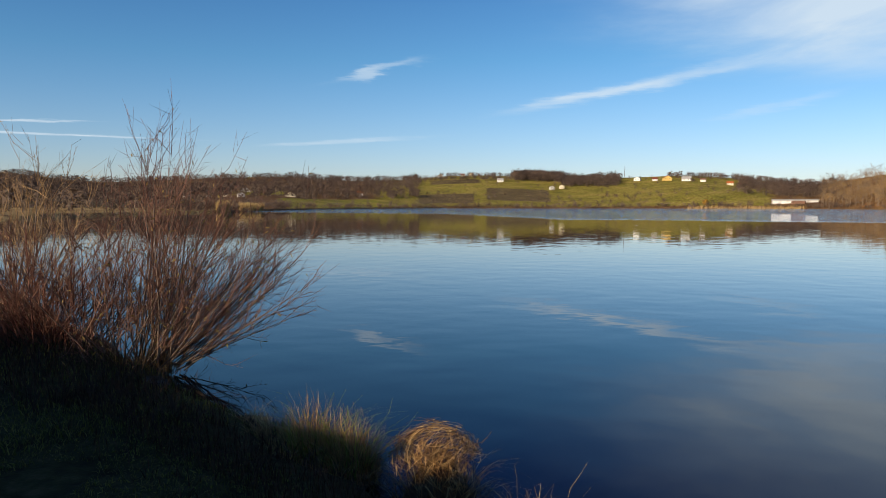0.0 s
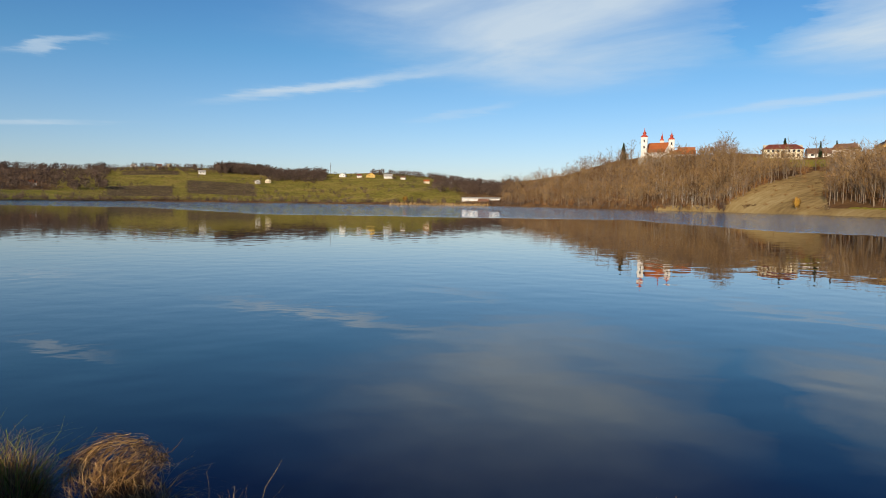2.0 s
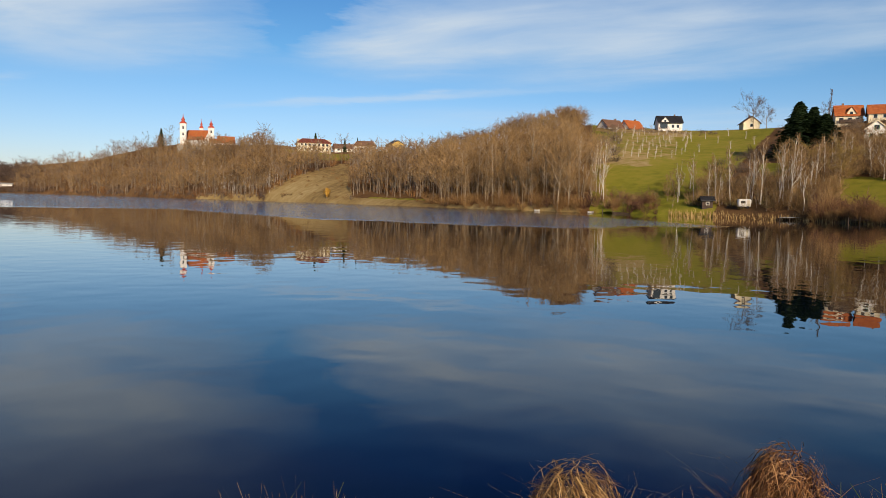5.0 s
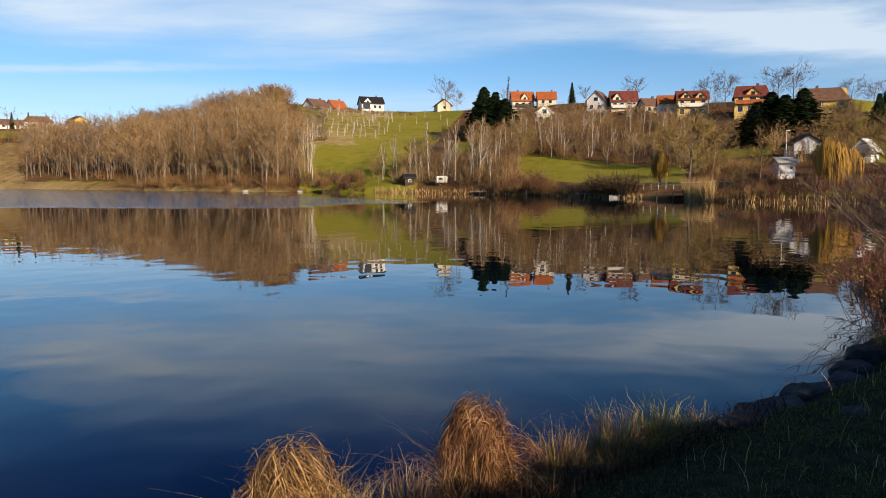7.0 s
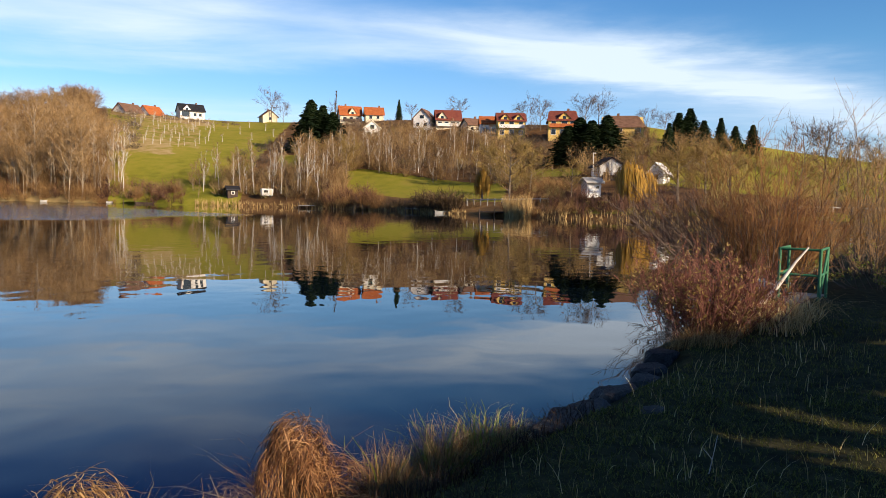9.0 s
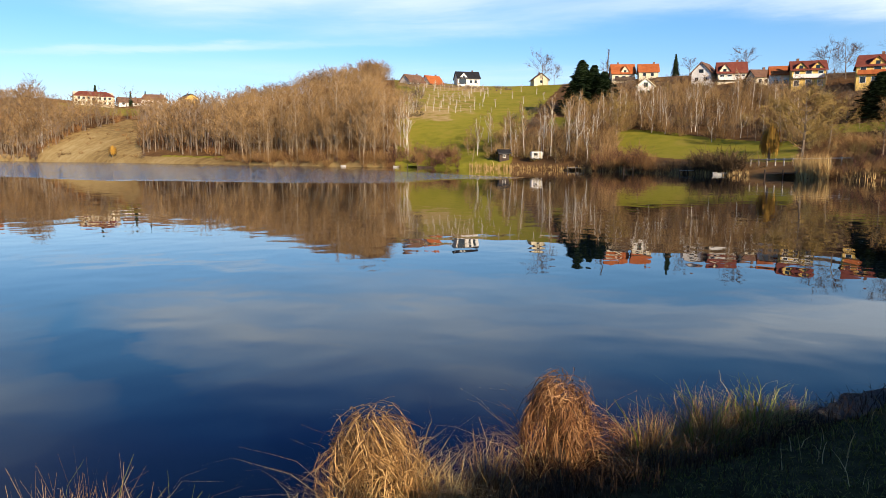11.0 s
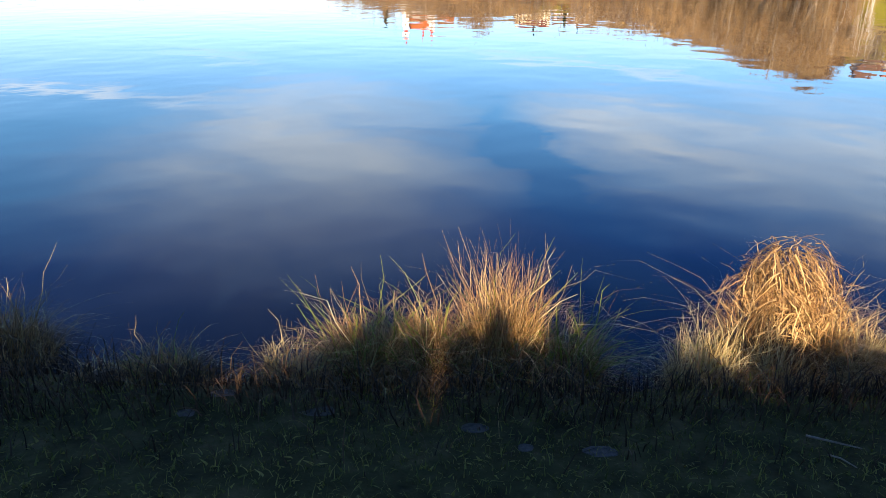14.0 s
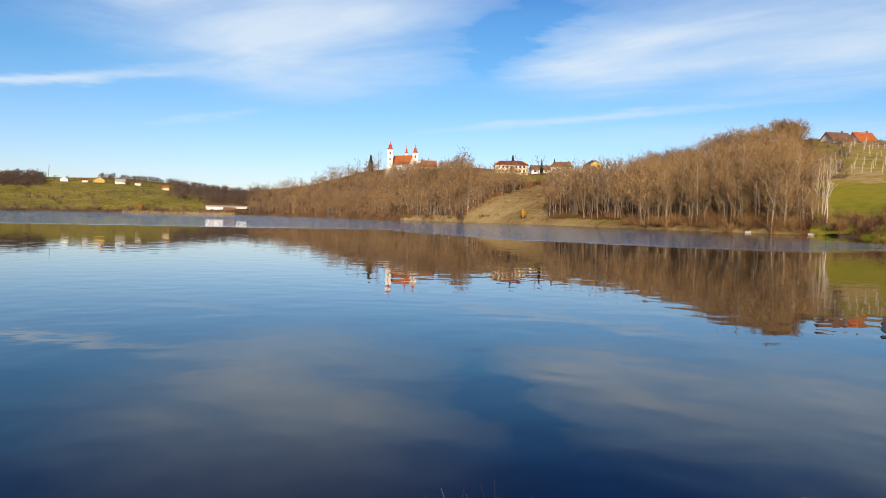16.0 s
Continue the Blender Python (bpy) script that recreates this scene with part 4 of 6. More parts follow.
house(90.15, 208, 5.4, 7, 3.4, 5.6, False, WHITE, CREAM, "narrow pale house with a gable to the lake", 10, [(-1.2, 0.3, 1.1, 1.5), (1.2, 0.3, 1.1, 1.5), (0, 3.2, 1.2, 1.2)], [(-1.5, 0.5, 1.0, 1.2)], 0, trim=GREEN_PAINT)
house(94.5, 219, 6.5, 8, 3.4, 6.6, False, WHITE, BROWN_TILE, "white gabled house with a brown roof", -18, [(-1.5, 0.4, 1.2, 1.3), (1.5, 0.4, 1.2, 1.3), (0, 3.2, 1.6, 1.2)], chimney=0)
house(96.3, 217, 9.0, 8, 2.6, 6.0, True, CREAM, RED_TILE, "long cream house with a dull red roof", 6, [(-3.2, 0.5, 1.4, 1.2), (-0.8, 0.5, 1.4, 1.2), (1.6, 0.5, 1.4, 1.2), (3.4, 0.5, 1.0, 1.2)], chimney=0.2, balcony=(0, 0.1, 8.4, WHITE), dormers=((-2.4, 3.2),))
house(98.2, 204, 5.2, 6, 2.4, 4.4, True, CREAM, BROWN_TILE, "small brown-roofed house behind bare trees", 25, [(-1, 0.4, 1.0, 1.1), (1, 0.4, 1.0, 1.1)])
house(99.55, 195, 5.4, 8, 3.6, 6.0, True, WHITE, ORANGE_TILE, "house with an orange roof beside the yellow one", 4, [(-1.2, 0.6, 1.2, 1.4), (1.2, 0.6, 1.2, 1.4)], chimney=0)
house(101.3, 190, 8.6, 8.5, 4.9, 7.4, True, YELLOW, RED_TILE, "tall yellow house with balconies and a dark red roof", 6,
      [(-3.0, 0.4, 1.2, 1.5), (0, 0.4, 1.4, 1.6), (3.0, 0.4, 1.2, 1.5), (-3.0, 3.0, 1.2, 1.4), (0, 3.0, 1.4, 1.6), (3.0, 3.0, 1.2, 1.4)], [(-2, 3.0, 1.2, 1.4), (2, 3.0, 1.2, 1.4)], -0.3, (0, 2.6, 8.0, WHITE), dormers=((-2.0, 2.8), (2.2, 2.8)))
house(105.4, 182, 8.6, 9, 4.8, 7.6, True, YELLOW, RED_TILE, "tall ochre house with a dark red hipped roof", 3,
      [(-2.8, 0.4, 1.3, 1.5), (0, 0.4, 1.6, 1.5), (2.8, 0.4, 1.3, 1.5), (-2.8, 3.0, 1.3, 1.4), (0.4, 3.0, 1.6, 1.4), (2.8, 3.0, 1.3, 1.4)], [(0, 3.0, 1.2, 1.3)], 0.2, (0, 2.6, 8.2, ORANGE_TILE), hip=0.1, dormers=((0.4, 3.4),))
house(110.0, 182, 12.0, 9, 2.2, 5.4, True, YELLOW, BROWN_TILE, "long ochre house with a broad brown hipped roof", 4, [(-4, 0.4, 1.4, 1.2), (-1, 0.4, 1.4, 1.2), (4.2, 0.4, 1.4, 1.2)], chimney=-0.1, hip=0.16)
house(109.0, 122, 5.2, 6, 2.9, 4.5, False, WHITE, DARK_WOOD, "black and white timbered house by the willows", 18, [(-1.3, 0.5, 1.1, 1.1), (1.2, 0.5, 1.1, 1.1)], chimney=0, balcony=(0, 0.0, 5.0, DARK_WOOD), size=0.78, lift=-0.3)
house(112.9, 119, 3.4, 6, 2.0, 4.0, False, WHITE, WHITE, "small white gabled cottage among trees", -14, [(0.2, 0.6, 0.6, 0.8)], chimney=0, size=0.7)
house(107.8, 101, 2.8, 3.2, 2.3, 2.9, True, WHITE, GREY_SHEET, "white garden shed with a grey sheet roof", 20, [(0.7, 1.1, 0.6, 0.5)], chimney=0, name="shed", size=0.72, lift=0.3)


def manor():
    m = house(48.75, 466, 21, 11, 5.0, 7.6, True, CREAM, RED_TILE, "large cream villa with a red tiled roof on the hilltop", 6,
              [(x, z, 1.3, 1.4) for x in (-8, -5.5, -3, 3, 5.5, 8) for z in (0.4, 3.0)] + [(0, 0.4, 2.4, 3.6)], chimney=0.1, hip=0.18)
    return m


manor()
house(51.1, 476, 13, 8, 2.0, 4.6, True, WHITE, BROWN_TILE, "low white farmhouse with a brown roof", 10, [(-4, 0.3, 1.4, 1.2), (3, 0.3, 1.6, 1.4)], lift=0.4)
house(52.8, 466, 13, 8, 3.6, 6.4, True, WHITE, BROWN_TILE, "white house with a broad brown roof on the hill", -12, [(-4, 0.6, 1.4, 1.2), (-1, 0.6, 1.4, 1.2), (3, 0.6, 1.4, 1.2)], lift=0.4, hip=0.12)
house(55.2, 456, 9, 9, 4.2, 6.8, False, YELLOW, BLACK_TILE, "yellow gabled house with a black roof", 22, [(-2.4, 0.6, 1.2, 1.4), (0.4, 0.6, 1.2, 1.4), (2.6, 3, 1.2, 1.2)], lift=0.6)
# scattered far homes: bearing, distance, width
for az, r, w, roof, tone, lift in [(-19.9, 853, 9, BROWN_TILE, WHITE, 0), (-18.2, 753, 8, BROWN_TILE, WHITE, 0), (-17.2, 739, 11, ORANGE_TILE, CREAM, 0), (-15.9, 690, 9, GREY_SHEET, WHITE, 0),
                                   (-15.5, 950, 14, BROWN_TILE, WHITE, 0), (-18.0, 1150, 12, BROWN_TILE, WHITE, 0), (-12.1, 790, 14, BROWN_TILE, CREAM, 0), (-6.7, 1003, 12, ORANGE_TILE, WHITE, 1),
                                   (-0.2, 1390, 14, BROWN_TILE, WHITE, 1), (1.6, 1369, 11, RED_TILE, CREAM, 1), (2.3, 1372, 12, RED_TILE, CREAM, 1), (4.6, 1255, 15, GREY_SHEET, WHITE, 1),
                                   (8.7, 1154, 10, GREY_SHEET, WHITE, 1), (9.5, 1168, 13, RED_TILE, CREAM, 1), (13.3, 1315, 13, GREY_SHEET, WHITE, 1), (15.3, 1252, 15, GREY_SHEET, WHITE, 1),
                                   (17.5, 1216, 19, ORANGE_TILE, YELLOW, 2)]:
    house(az, r, w, w * 0.7, 3.4, 3.4 + w * 0.28, r % 2 > 0.5, tone, roof, "far house on the hillside" if r > 900 else "far house in the valley beyond the lake", (r * 7) % 40 - 20,
          [(-w * 0.25, 1.0, 1.4, 1.4), (w * 0.2, 1.0, 1.4, 1.4)], chimney=0, lift=lift)
for az, r, w, roof, tone, lift in [(16.6, 1232, 11, RED_TILE, WHITE, 1), (18.9, 1203, 20, GREY_SHEET, WHITE, 1), (20.1, 1190, 11, BROWN_TILE, WHITE, 1), (22.0, 1145, 13, ORANGE_TILE, CREAM, 1),
                                   (22.9, 1155, 16, RED_TILE, CREAM, 0), (23.8, 1168, 12, GREY_SHEET, WHITE, 2), (26.0, 1120, 11, BROWN_TILE, CREAM, 0)]:
    house(az, r, w, w * 0.6, 3.4, 3.4 + w * 0.26, True, tone, roof, "far house on the green hill beyond the lake", (r * 7) % 40 - 20, [(-w * 0.25, 1.0, 1.6, 1.4), (w * 0.2, 1.0, 1.6, 1.4)], chimney=0, lift=lift)


def lathe(profile, sides=10):
    bm = bmesh.new()
    rings = [[bm.verts.new((r * math.cos(k * 2 * math.pi / sides), r * math.sin(k * 2 * math.pi / sides), z)) for k in range(sides)] for r, z in profile]
    for a, b in zip(rings, rings[1:]):
        for k in range(sides):
            bm.faces.new((a[k], a[(k + 1) % sides], b[(k + 1) % sides], b[k]))
    bm.faces.new(rings[-1])
    bm.faces.new(rings[0][::-1])
    return bm


def church():
    x, y, z = on_ground(40.3, 556)
    c = thing("church", "white pilgrimage church with three red-capped towers", "church", (x, y, z + 0.5), -40.3)

    def tower(tx, ty, half, shaft, top):
        bm = a_box(tx - half, tx + half, ty - half, ty + half, -3, shaft, 0.15)
        box(bm, tx - half - 0.3, tx + half + 0.3, ty - half - 0.3, ty + half + 0.3, shaft, shaft + 0.5)
        t = part("tower", bm, WHITE, c)
        h = top - shaft
        prof = [(half * 1.15, 0.5), (half * 1.2, 0.09 * h), (half * 0.95, 0.2 * h), (half * 0.5, 0.3 * h), (half * 0.42, 0.36 * h), (half * 0.62, 0.42 * h), (half * 0.55, 0.5 * h),
                (half * 0.24, 0.6 * h), (half * 0.1, 0.78 * h), (0.06, h)]
        part("spire", turned(lathe(prof), 0, (tx, ty, shaft)), SPIRE_RED, t)
        for wz in (shaft - 3.4, shaft - 8.0):
            part("belfry_window", a_box(tx - 0.5, tx + 0.5, ty - half - 0.06, ty - half + 0.05, wz, wz + 1.9), GLASS, t)

    tower(-12.2, -2, 2.3, 14.8, 22.5)
    tower(7.2, -1, 2.1, 12.8, 20.1)
    tower(0.4, 6, 1.4, 12.8, 20.2)
    nave = turned(prism([(-6.5, -3), (6.5, -3), (6.5, 4.5), (0, 11.0), (-6.5, 4.5)], -8, 9), 62, (-1, 3, 0))
    part("nave_wall", nave, WHITE, c)
    for sg in (-1, 1):
        bm = prism([(0, 11.1), (sg * 7.2, 3.9), (sg * 7.2, 4.3), (0, 11.6)], -7.6, 9.2)
        part("nave_roof", turned(bm, 62, (-1, 3, 0)), ORANGE_TILE, c)
    part("annex_wall", a_box(6, 24, -6, 1, -4, 2.4), WHITE, c)
    part("annex_roof", turned(prism([(-4.2, 2.2), (4.2, 2.2), (0, 5.6)], -9.3, 9.3), 90, (15, -2.5, 0)), ORANGE_TILE, c)
    part("wing_wall", a_box(12, 24, 2, 12, -4, 4.5), CREAM, c)
    part("wing_roof", turned(prism([(-5.6, 4.3), (5.6, 4.3), (0, 8.4)], -6.3, 6.3), 90, (18, 7, 0)), ORANGE_TILE, c)
    part("terrace_wall", a_box(-16, 8, -10, -9, -6, -0.6), CONCRETE, c)
    for wx in (8, 11, 14, 17, 20):
        part("window", a_box(wx - 0.5, wx + 0.5, -6.06, -5.95, 0.2, 1.7), GLASS, c)


church()


def long_hall():
    x, y, z = on_ground(26.4, 905)
    h = thing("farm_hall", "long low white hall on the lake's far shore", "barn", (x, y, z), -26.4 - 8)
    part("wall", a_box(-24, 24, -4, 4, -2, 2.6), WHITE, h)
    part("roof", turned(prism([(-5, 2.6), (5, 2.6), (0, 4.2)], -25, 25), 90), GREY_SHEET, h)
    part("side_wing", a_box(-2, 12, -14, -8, -2, 2.0), BROWN_TILE, h)


long_hall()


# ---- single trees ----
def tree_kind(name, arrays, mats, label, category, group):
    v, t, m = arrays
    root = thing(name, label, category, (0, 0, -500), 0, group)
    for k, pname in ((0, "trunk"), (1, "crown")):
        sel = t[m == k]
        if not len(sel):
            continue
        used, inv = np.unique(sel, return_inverse=True)
        part(pname, mesh_from(pname, v[used], inv.reshape(-1, 3)), mats[k], root)
    return root


def planted(kind, spots):
    """All copies first, the model itself last, so that the copies take no scale from it."""
    for az, r, h, w in spots[1:]:
        x, y, z = on_ground(az, r)
        copy_thing(kind, pose(x, y, z - 0.1, 0, 0, (az * 97 + r * 31) % 360) @ Matrix.Diagonal((h * w, h * w, h, 1)))
    az, r, h, w = spots[0]
    x, y, z = on_ground(az, r)
    kind.matrix_basis = pose(x, y, z - 0.1, 0, 0, (az * 97 + r * 31) % 360) @ Matrix.Diagonal((h * w, h * w, h, 1))


# the low first spruce is added to stand in for a dark shaded hollow
planted(tree_kind("spruce", spruce(1, 28, 46, 0.03, 0.27), [BARK, NEEDLE], "tall dark green spruce beside the meadow", "conifer", "spruces by the houses"),
        [(84.7, 212, 7.0, 1.6), (85.5, 205, 13.8, 1.75), (86.4, 209, 11.5, 1.7), (87.2, 203, 9.6, 2.0), (105.9, 142, 7.6, 2.2), (106.8, 143, 9.0, 2.1), (107.7, 141, 8.4, 2.2), (108.9, 143, 9.0, 2.1)])
planted(tree_kind("spruce", spruce(2, 24, 40, 0.04, 0.24), [BARK, NEEDLE], "broad dark conifer on the hill", "conifer", "conifers on the crest"),
        [(114.2, 172, 7.4, 1.9), (115.0, 174, 8.6, 1.8), (116.0, 176, 6.2, 1.8), (117.2, 178, 7.4, 1.2), (118.2, 180, 6.0, 1.6), (119.4, 181, 7.0, 1.5), (92.4, 246, 7.5, 0.8), (51.2, 470, 9.5, 0.6),
         (52.2, 474, 10, 0.6), (48.9, 480, 11, 0.8), (37.5, 640, 15, 0.9), (113.5, 150, 7, 1.2)])
planted(tree_kind("bare_tree", wood_tree(101, 18, 12, 0.005, 0.36, 0.2, 0.014, 0.8, 4), [BARK, TWIG_GREY], "leafless tree standing against the sky", "tree", "bare trees on the crest"),
        [(82.4, 288, 12.5, 1.0), (83.3, 286, 8.5, 1.0), (102.6, 196, 8.4, 1.3), (103.6, 198, 8.8, 1.2), (107.2, 196, 8.8, 1.3), (108.2, 198, 9.0, 1.2), (111.9, 190, 6.0, 1.4),
         (113.2, 188, 6.0, 1.4), (122.8, 150, 10.5, 1.2), (124.3, 152, 11, 1.2), (125.6, 150, 9, 1.2), (127.3, 150, 9, 1.2), (93.4, 240, 5.5, 1.2), (97.2, 228, 8.0, 1.2), (87.3, 262, 6.5, 1.2)])
planted(tree_kind("poplar", bare_tree(102, 20, 22, 0.006, 0.16, 0.1, 4, 1.6), [BARK, TWIG_GREY], "slender leafless poplar on the skyline", "tree", "poplars"),
        [(87.3, 268, 13, 0.8), (14.3, 1300, 22, 0.7), (13.6, 1300, 16, 0.9), (28.6, 470, 9, 1.0)])
planted(tree_kind("birch", bare_tree(103, 14, 18, 0.006, 0.2, 0.3, 4, 1.0, 0.011), [PALE_BARK, TWIG], "slim white-stemmed birch on the shore", "tree", "birches by the shore"),
        [(81.2, 146, 11, 1.0), (82.6, 145, 10.5, 1.0), (83.2, 143, 12, 0.9), (84.4, 141, 11.5, 1.0), (85.1, 140, 12.5, 0.9), (85.9, 141, 10.5, 1.0), (80.2, 149, 9.5, 1.1), (78.6, 153, 8.5, 1.1), (71.1, 184, 10.5, 0.8),
         (71.5, 185, 11.0, 0.8), (97.0, 165, 9.5, 1.0), (88.5, 160, 9, 1), (91.5, 158, 9, 1), (87.4, 150, 10, 1), (94, 160, 9, 1), (79.6, 148, 8.5, 1), (86.6, 146, 9.5, 1.1)])
planted(tree_kind("pale_tree", bare_tree(104, 11, 16, 0.005, 0.34, 0.45, 5, 0.75, 0.013), [PALE_BARK_DULL, WOOD_TWIG], "tall bare tree with pale trunk at the wood's edge", "tree", "pale trees at the wood's edge"),
        [(66.2, 182, 18.5, 1.0), (61.9, 199, 17, 1.0), (63.1, 190, 16, 0.9), (64.0, 192, 17.5, 0.8), (68.4, 172, 16, 0.9), (69.2, 171, 14, 0.9), (60.6, 205, 15, 0.9), (65.2, 183, 15, 0.9), (69.9, 170, 13, 0.9), (67.4, 175, 15, 0.9),
         (40.6, 470, 17, 1.1), (46.6, 365, 14, 0.9), (45.6, 372, 15, 0.9), (34.9, 590, 16, 1.1), (55.0, 262, 12, 0.8), (54.2, 270, 13, 0.8), (53.5, 268, 12, 0.8), (56.0, 262, 12, 0.8)])
planted(tree_kind("olive_tree", bare_tree(105, 18, 40, 0.008, 0.42, 0.16, 5, 0.5), [BARK, fibre("yellow_brown_twigs", (0.16, 0.1, 0.03), (0.27, 0.18, 0.055), (0.4, 0.29, 0.1))],
                  "round tree with yellow-brown twigs on the bank", "tree", "round trees by the shore"),
        [(101.4, 104, 8.8, 1.25), (103.0, 112, 6.5, 1.2), (99.9, 128, 7.0, 1.2), (111.2, 118, 6.5, 1.2), (114.4, 96, 7.5, 1.4), (116.3, 98, 7.2, 1.3), (106.3, 100, 5.0, 1.1), (118.0, 104, 8.0, 1.3), (122.6, 110, 6.0, 1.3),
         (125.0, 100, 6.5, 1.3), (127.5, 105, 7, 1.3), (88.2, 150, 8.5, 1.2), (80.0, 152, 7, 1.2), (86.0, 170, 6.5, 1.2)])


def weeping(seed):
    rng = np.random.default_rng(seed)
    s = Soup()
    s.tube([(0, 0, 0), (0.02, 0.01, 0.3), (0.0, 0.03, 0.62)], [0.04, 0.03, 0.012], 6)
    for i in range(34):
        a, out, h = rng.random() * 6.283, rng.uniform(0.08, 0.4), rng.uniform(0.7, 1.0)
        top = np.array([math.cos(a) * out * 0.7, math.sin(a) * out * 0.7, h])
        s.tube([(0.0, 0.02, rng.uniform(0.35, 0.6)), top * 0.6 + np.array([0, 0, 0.28]), top], [0.012, 0.008, 0.003], 3)
        for j in range(26):
            p = top * rng.uniform(0.75, 1.05) + rng.normal(0, 0.035, 3)
            q = p + np.array([math.cos(a) * 0.05, math.sin(a) * 0.05, -rng.uniform(0.2, 0.62)]) + rng.normal(0, 0.02, 3)
            q[2] = max(q[2], 0.06)
            m = (p + q) / 2 + np.array([math.cos(a), math.sin(a), 0.2]) * 0.03
            side = np.array([-math.sin(a), math.cos(a), 0]) * rng.uniform(0.003, 0.007)
            s.put([p - side, p + side, m - side, m + side, q], [(0, 1, 2), (1, 3, 2), (2, 3, 4)], 1)
    return s.arrays()


planted(tree_kind("weeping_willow", weeping(5), [BARK, TWIG_GOLD], "golden weeping willow on the far bank", "tree", "golden willows"),
        [(110.8, 88, 5.7, 1.2), (99.2, 107, 5.0, 1.0), (49.8, 283, 4.5, 1.0), (112.0, 90, 4.5, 1.1), (20.3, 905, 9, 1.2)])
# orchard on the meadow: low whitewashed trunks in rough rows
spots = []
rng = np.random.default_rng(8)
for row in range(9):
    for col in range(10):
        az = 71.9 + col * 0.62 + row * 0.12 + rng.normal(0, 0.1)
        r = 215 + row * 9.5 + rng.normal(0, 1.5)
        if az < 78.5 and rng.random() < 0.82:
            spots.append((az, r, rng.uniform(1.9, 2.9), 1.0))
for az, r in ((80.1, 255), (81.0, 238), (82.0, 262), (78.8, 232), (80.8, 275), (79.2, 270), (82.6, 244)):
    spots.append((az, r, 2.6, 1.2))
planted(tree_kind("orchard_tree", bare_tree(106, 7, 9, 0.012, 0.3, 0.55, 4, 0.6, 0.042), [PALE_BARK, TWIG], "small bare orchard tree on the green meadow", "fruit tree", "orchard on the meadow"), spots)


def reeds(name, az0, az1, r0, r1, count, h0, h1, label, seed, width=0.05):
    rng = np.random.default_rng(seed)
    az, off = rng.uniform(az0, az1, count), rng.uniform(r0, r1, count)
    r = table(SHORE, az) + off
    x, y = r * np.sin(np.radians(az)), r * np.cos(np.radians(az))
    z, h = np.maximum(ground_z(x, y), -0.3), rng.uniform(h0, h1, count)
    a = rng.random(count) * 6.283
    side = np.stack([np.cos(a), np.sin(a), np.zeros(count)], -1) * width * rng.uniform(0.5, 1.0, count)[:, None]
    base, lean = np.stack([x, y, z], -1), np.stack([rng.normal(0, 0.14, count) * h, rng.normal(0, 0.14, count) * h, h], -1)
    v = np.stack([base - side, base + side, base + lean], 1).reshape(-1, 3)
    me = mesh_from(name, v, np.arange(count * 3).reshape(-1, 3))
    me.materials.append(REED)
    return tagged(new(name, me), label, "reeds", kind="stuff")


reeds("reed_bed", -17.7, -16.7, -1, 3, 900, 3.2, 4.2, "tall tan reed clump at the water's edge", 1, 0.12)
reeds("reed_bed", -16.0, -14.2, -1, 5, 1400, 2.6, 3.8, "tan reed bed along the far inlet", 2, 0.14)
reeds("reed_bed", 101.0, 103.2, -1, 2.5, 700, 1.6, 2.6, "pale reeds below the round tree", 3)
reeds("reed_bed", 103.6, 117, -1, 2.0, 420, 0.4, 1.0, "mixed brown reeds on the shore", 4)
reeds("reed_bed", 76.8, 80.2, -1, 1.0, 320, 0.5, 1.3, "low pale reeds by the meadow", 5)
reeds("reed_bed", 80, 98, -0.6, 1.0, 800, 0.3, 0.9, "thin brown reeds along the bank", 6)
reeds("reed_bed", 19, 27, -6, 6, 1200, 1.6, 3.0, "tan reeds on the far shore", 7, 0.3)
scatter("thicket", SHRUBS, np.concatenate([sow(31, 40, 94.2, 97.2, 0.0, 0.035, 2.0, 3.2, 1.1, 1.6), sow(32, 24, 98, 118, 0.0, 0.05, 1.0, 2.0, 1.0, 1.5), sow(33, 60, 86, 94, 0.0, 0.02, 1.0, 2.0)]),
        [BARK, fibre("dark_shore_twigs", (0.05, 0.032, 0.018), (0.1, 0.065, 0.032), (0.17, 0.11, 0.05))], "dark low shrubs on the shore", "shrubs", 9)
scatter("thicket", SHRUBS, np.concatenate([sow(34, 60, 60, 76, 0.0, 0.05, 1.5, 3.2, 1.0, 1.5), sow(35, 30, 86.6, 90, 0.0, 0.1, 2, 3.5), sow(36, 90, 103, 125, 0.0, 0.12, 1.2, 2.8)]), [BARK, TWIG_RED], "russet shrubs on the shore", "shrubs", 10)


def caravan():
    x, y, z = on_ground(82.1, 141)
    c = thing("caravan", "small white caravan parked among birches", "caravan", (x, y, z), -82.1 + 12)
    part("body", a_box(-1.4, 1.4, -1.0, 1.0, 0.45, 2.2, 0.18), WHITE, c)
    part("window", a_box(-0.9, 0.1, -1.03, -0.98, 1.2, 1.8), GLASS, c)
    part("door", a_box(0.5, 1.05, -1.03, -0.98, 0.55, 2.0), CREAM, c)
    for wx in (-0.7, 0.7):
        bm = lathe([(0.3, -0.1), (0.32, 0.0), (0.3, 0.1)], 12)
        bmesh.ops.transform(bm, matrix=pose(wx, -0.85, 0.32, 90), verts=bm.verts[:])
        part("wheel", bm, BLACK_TILE, c)
    part("drawbar", a_box(1.3, 2.3, -0.06, 0.06, 0.4, 0.5), BLACK_TILE, c)
    c.scale = (0.78,) * 3


caravan()
house(79.5, 146, 2.6, 2.6, 1.9, 2.5, True, DARK_WOOD, BLACK_TILE, "dark wooden fishing hut on the shore", 10, [(0, 0.7, 0.6, 0.6)], chimney=0, name="hut", size=0.75)


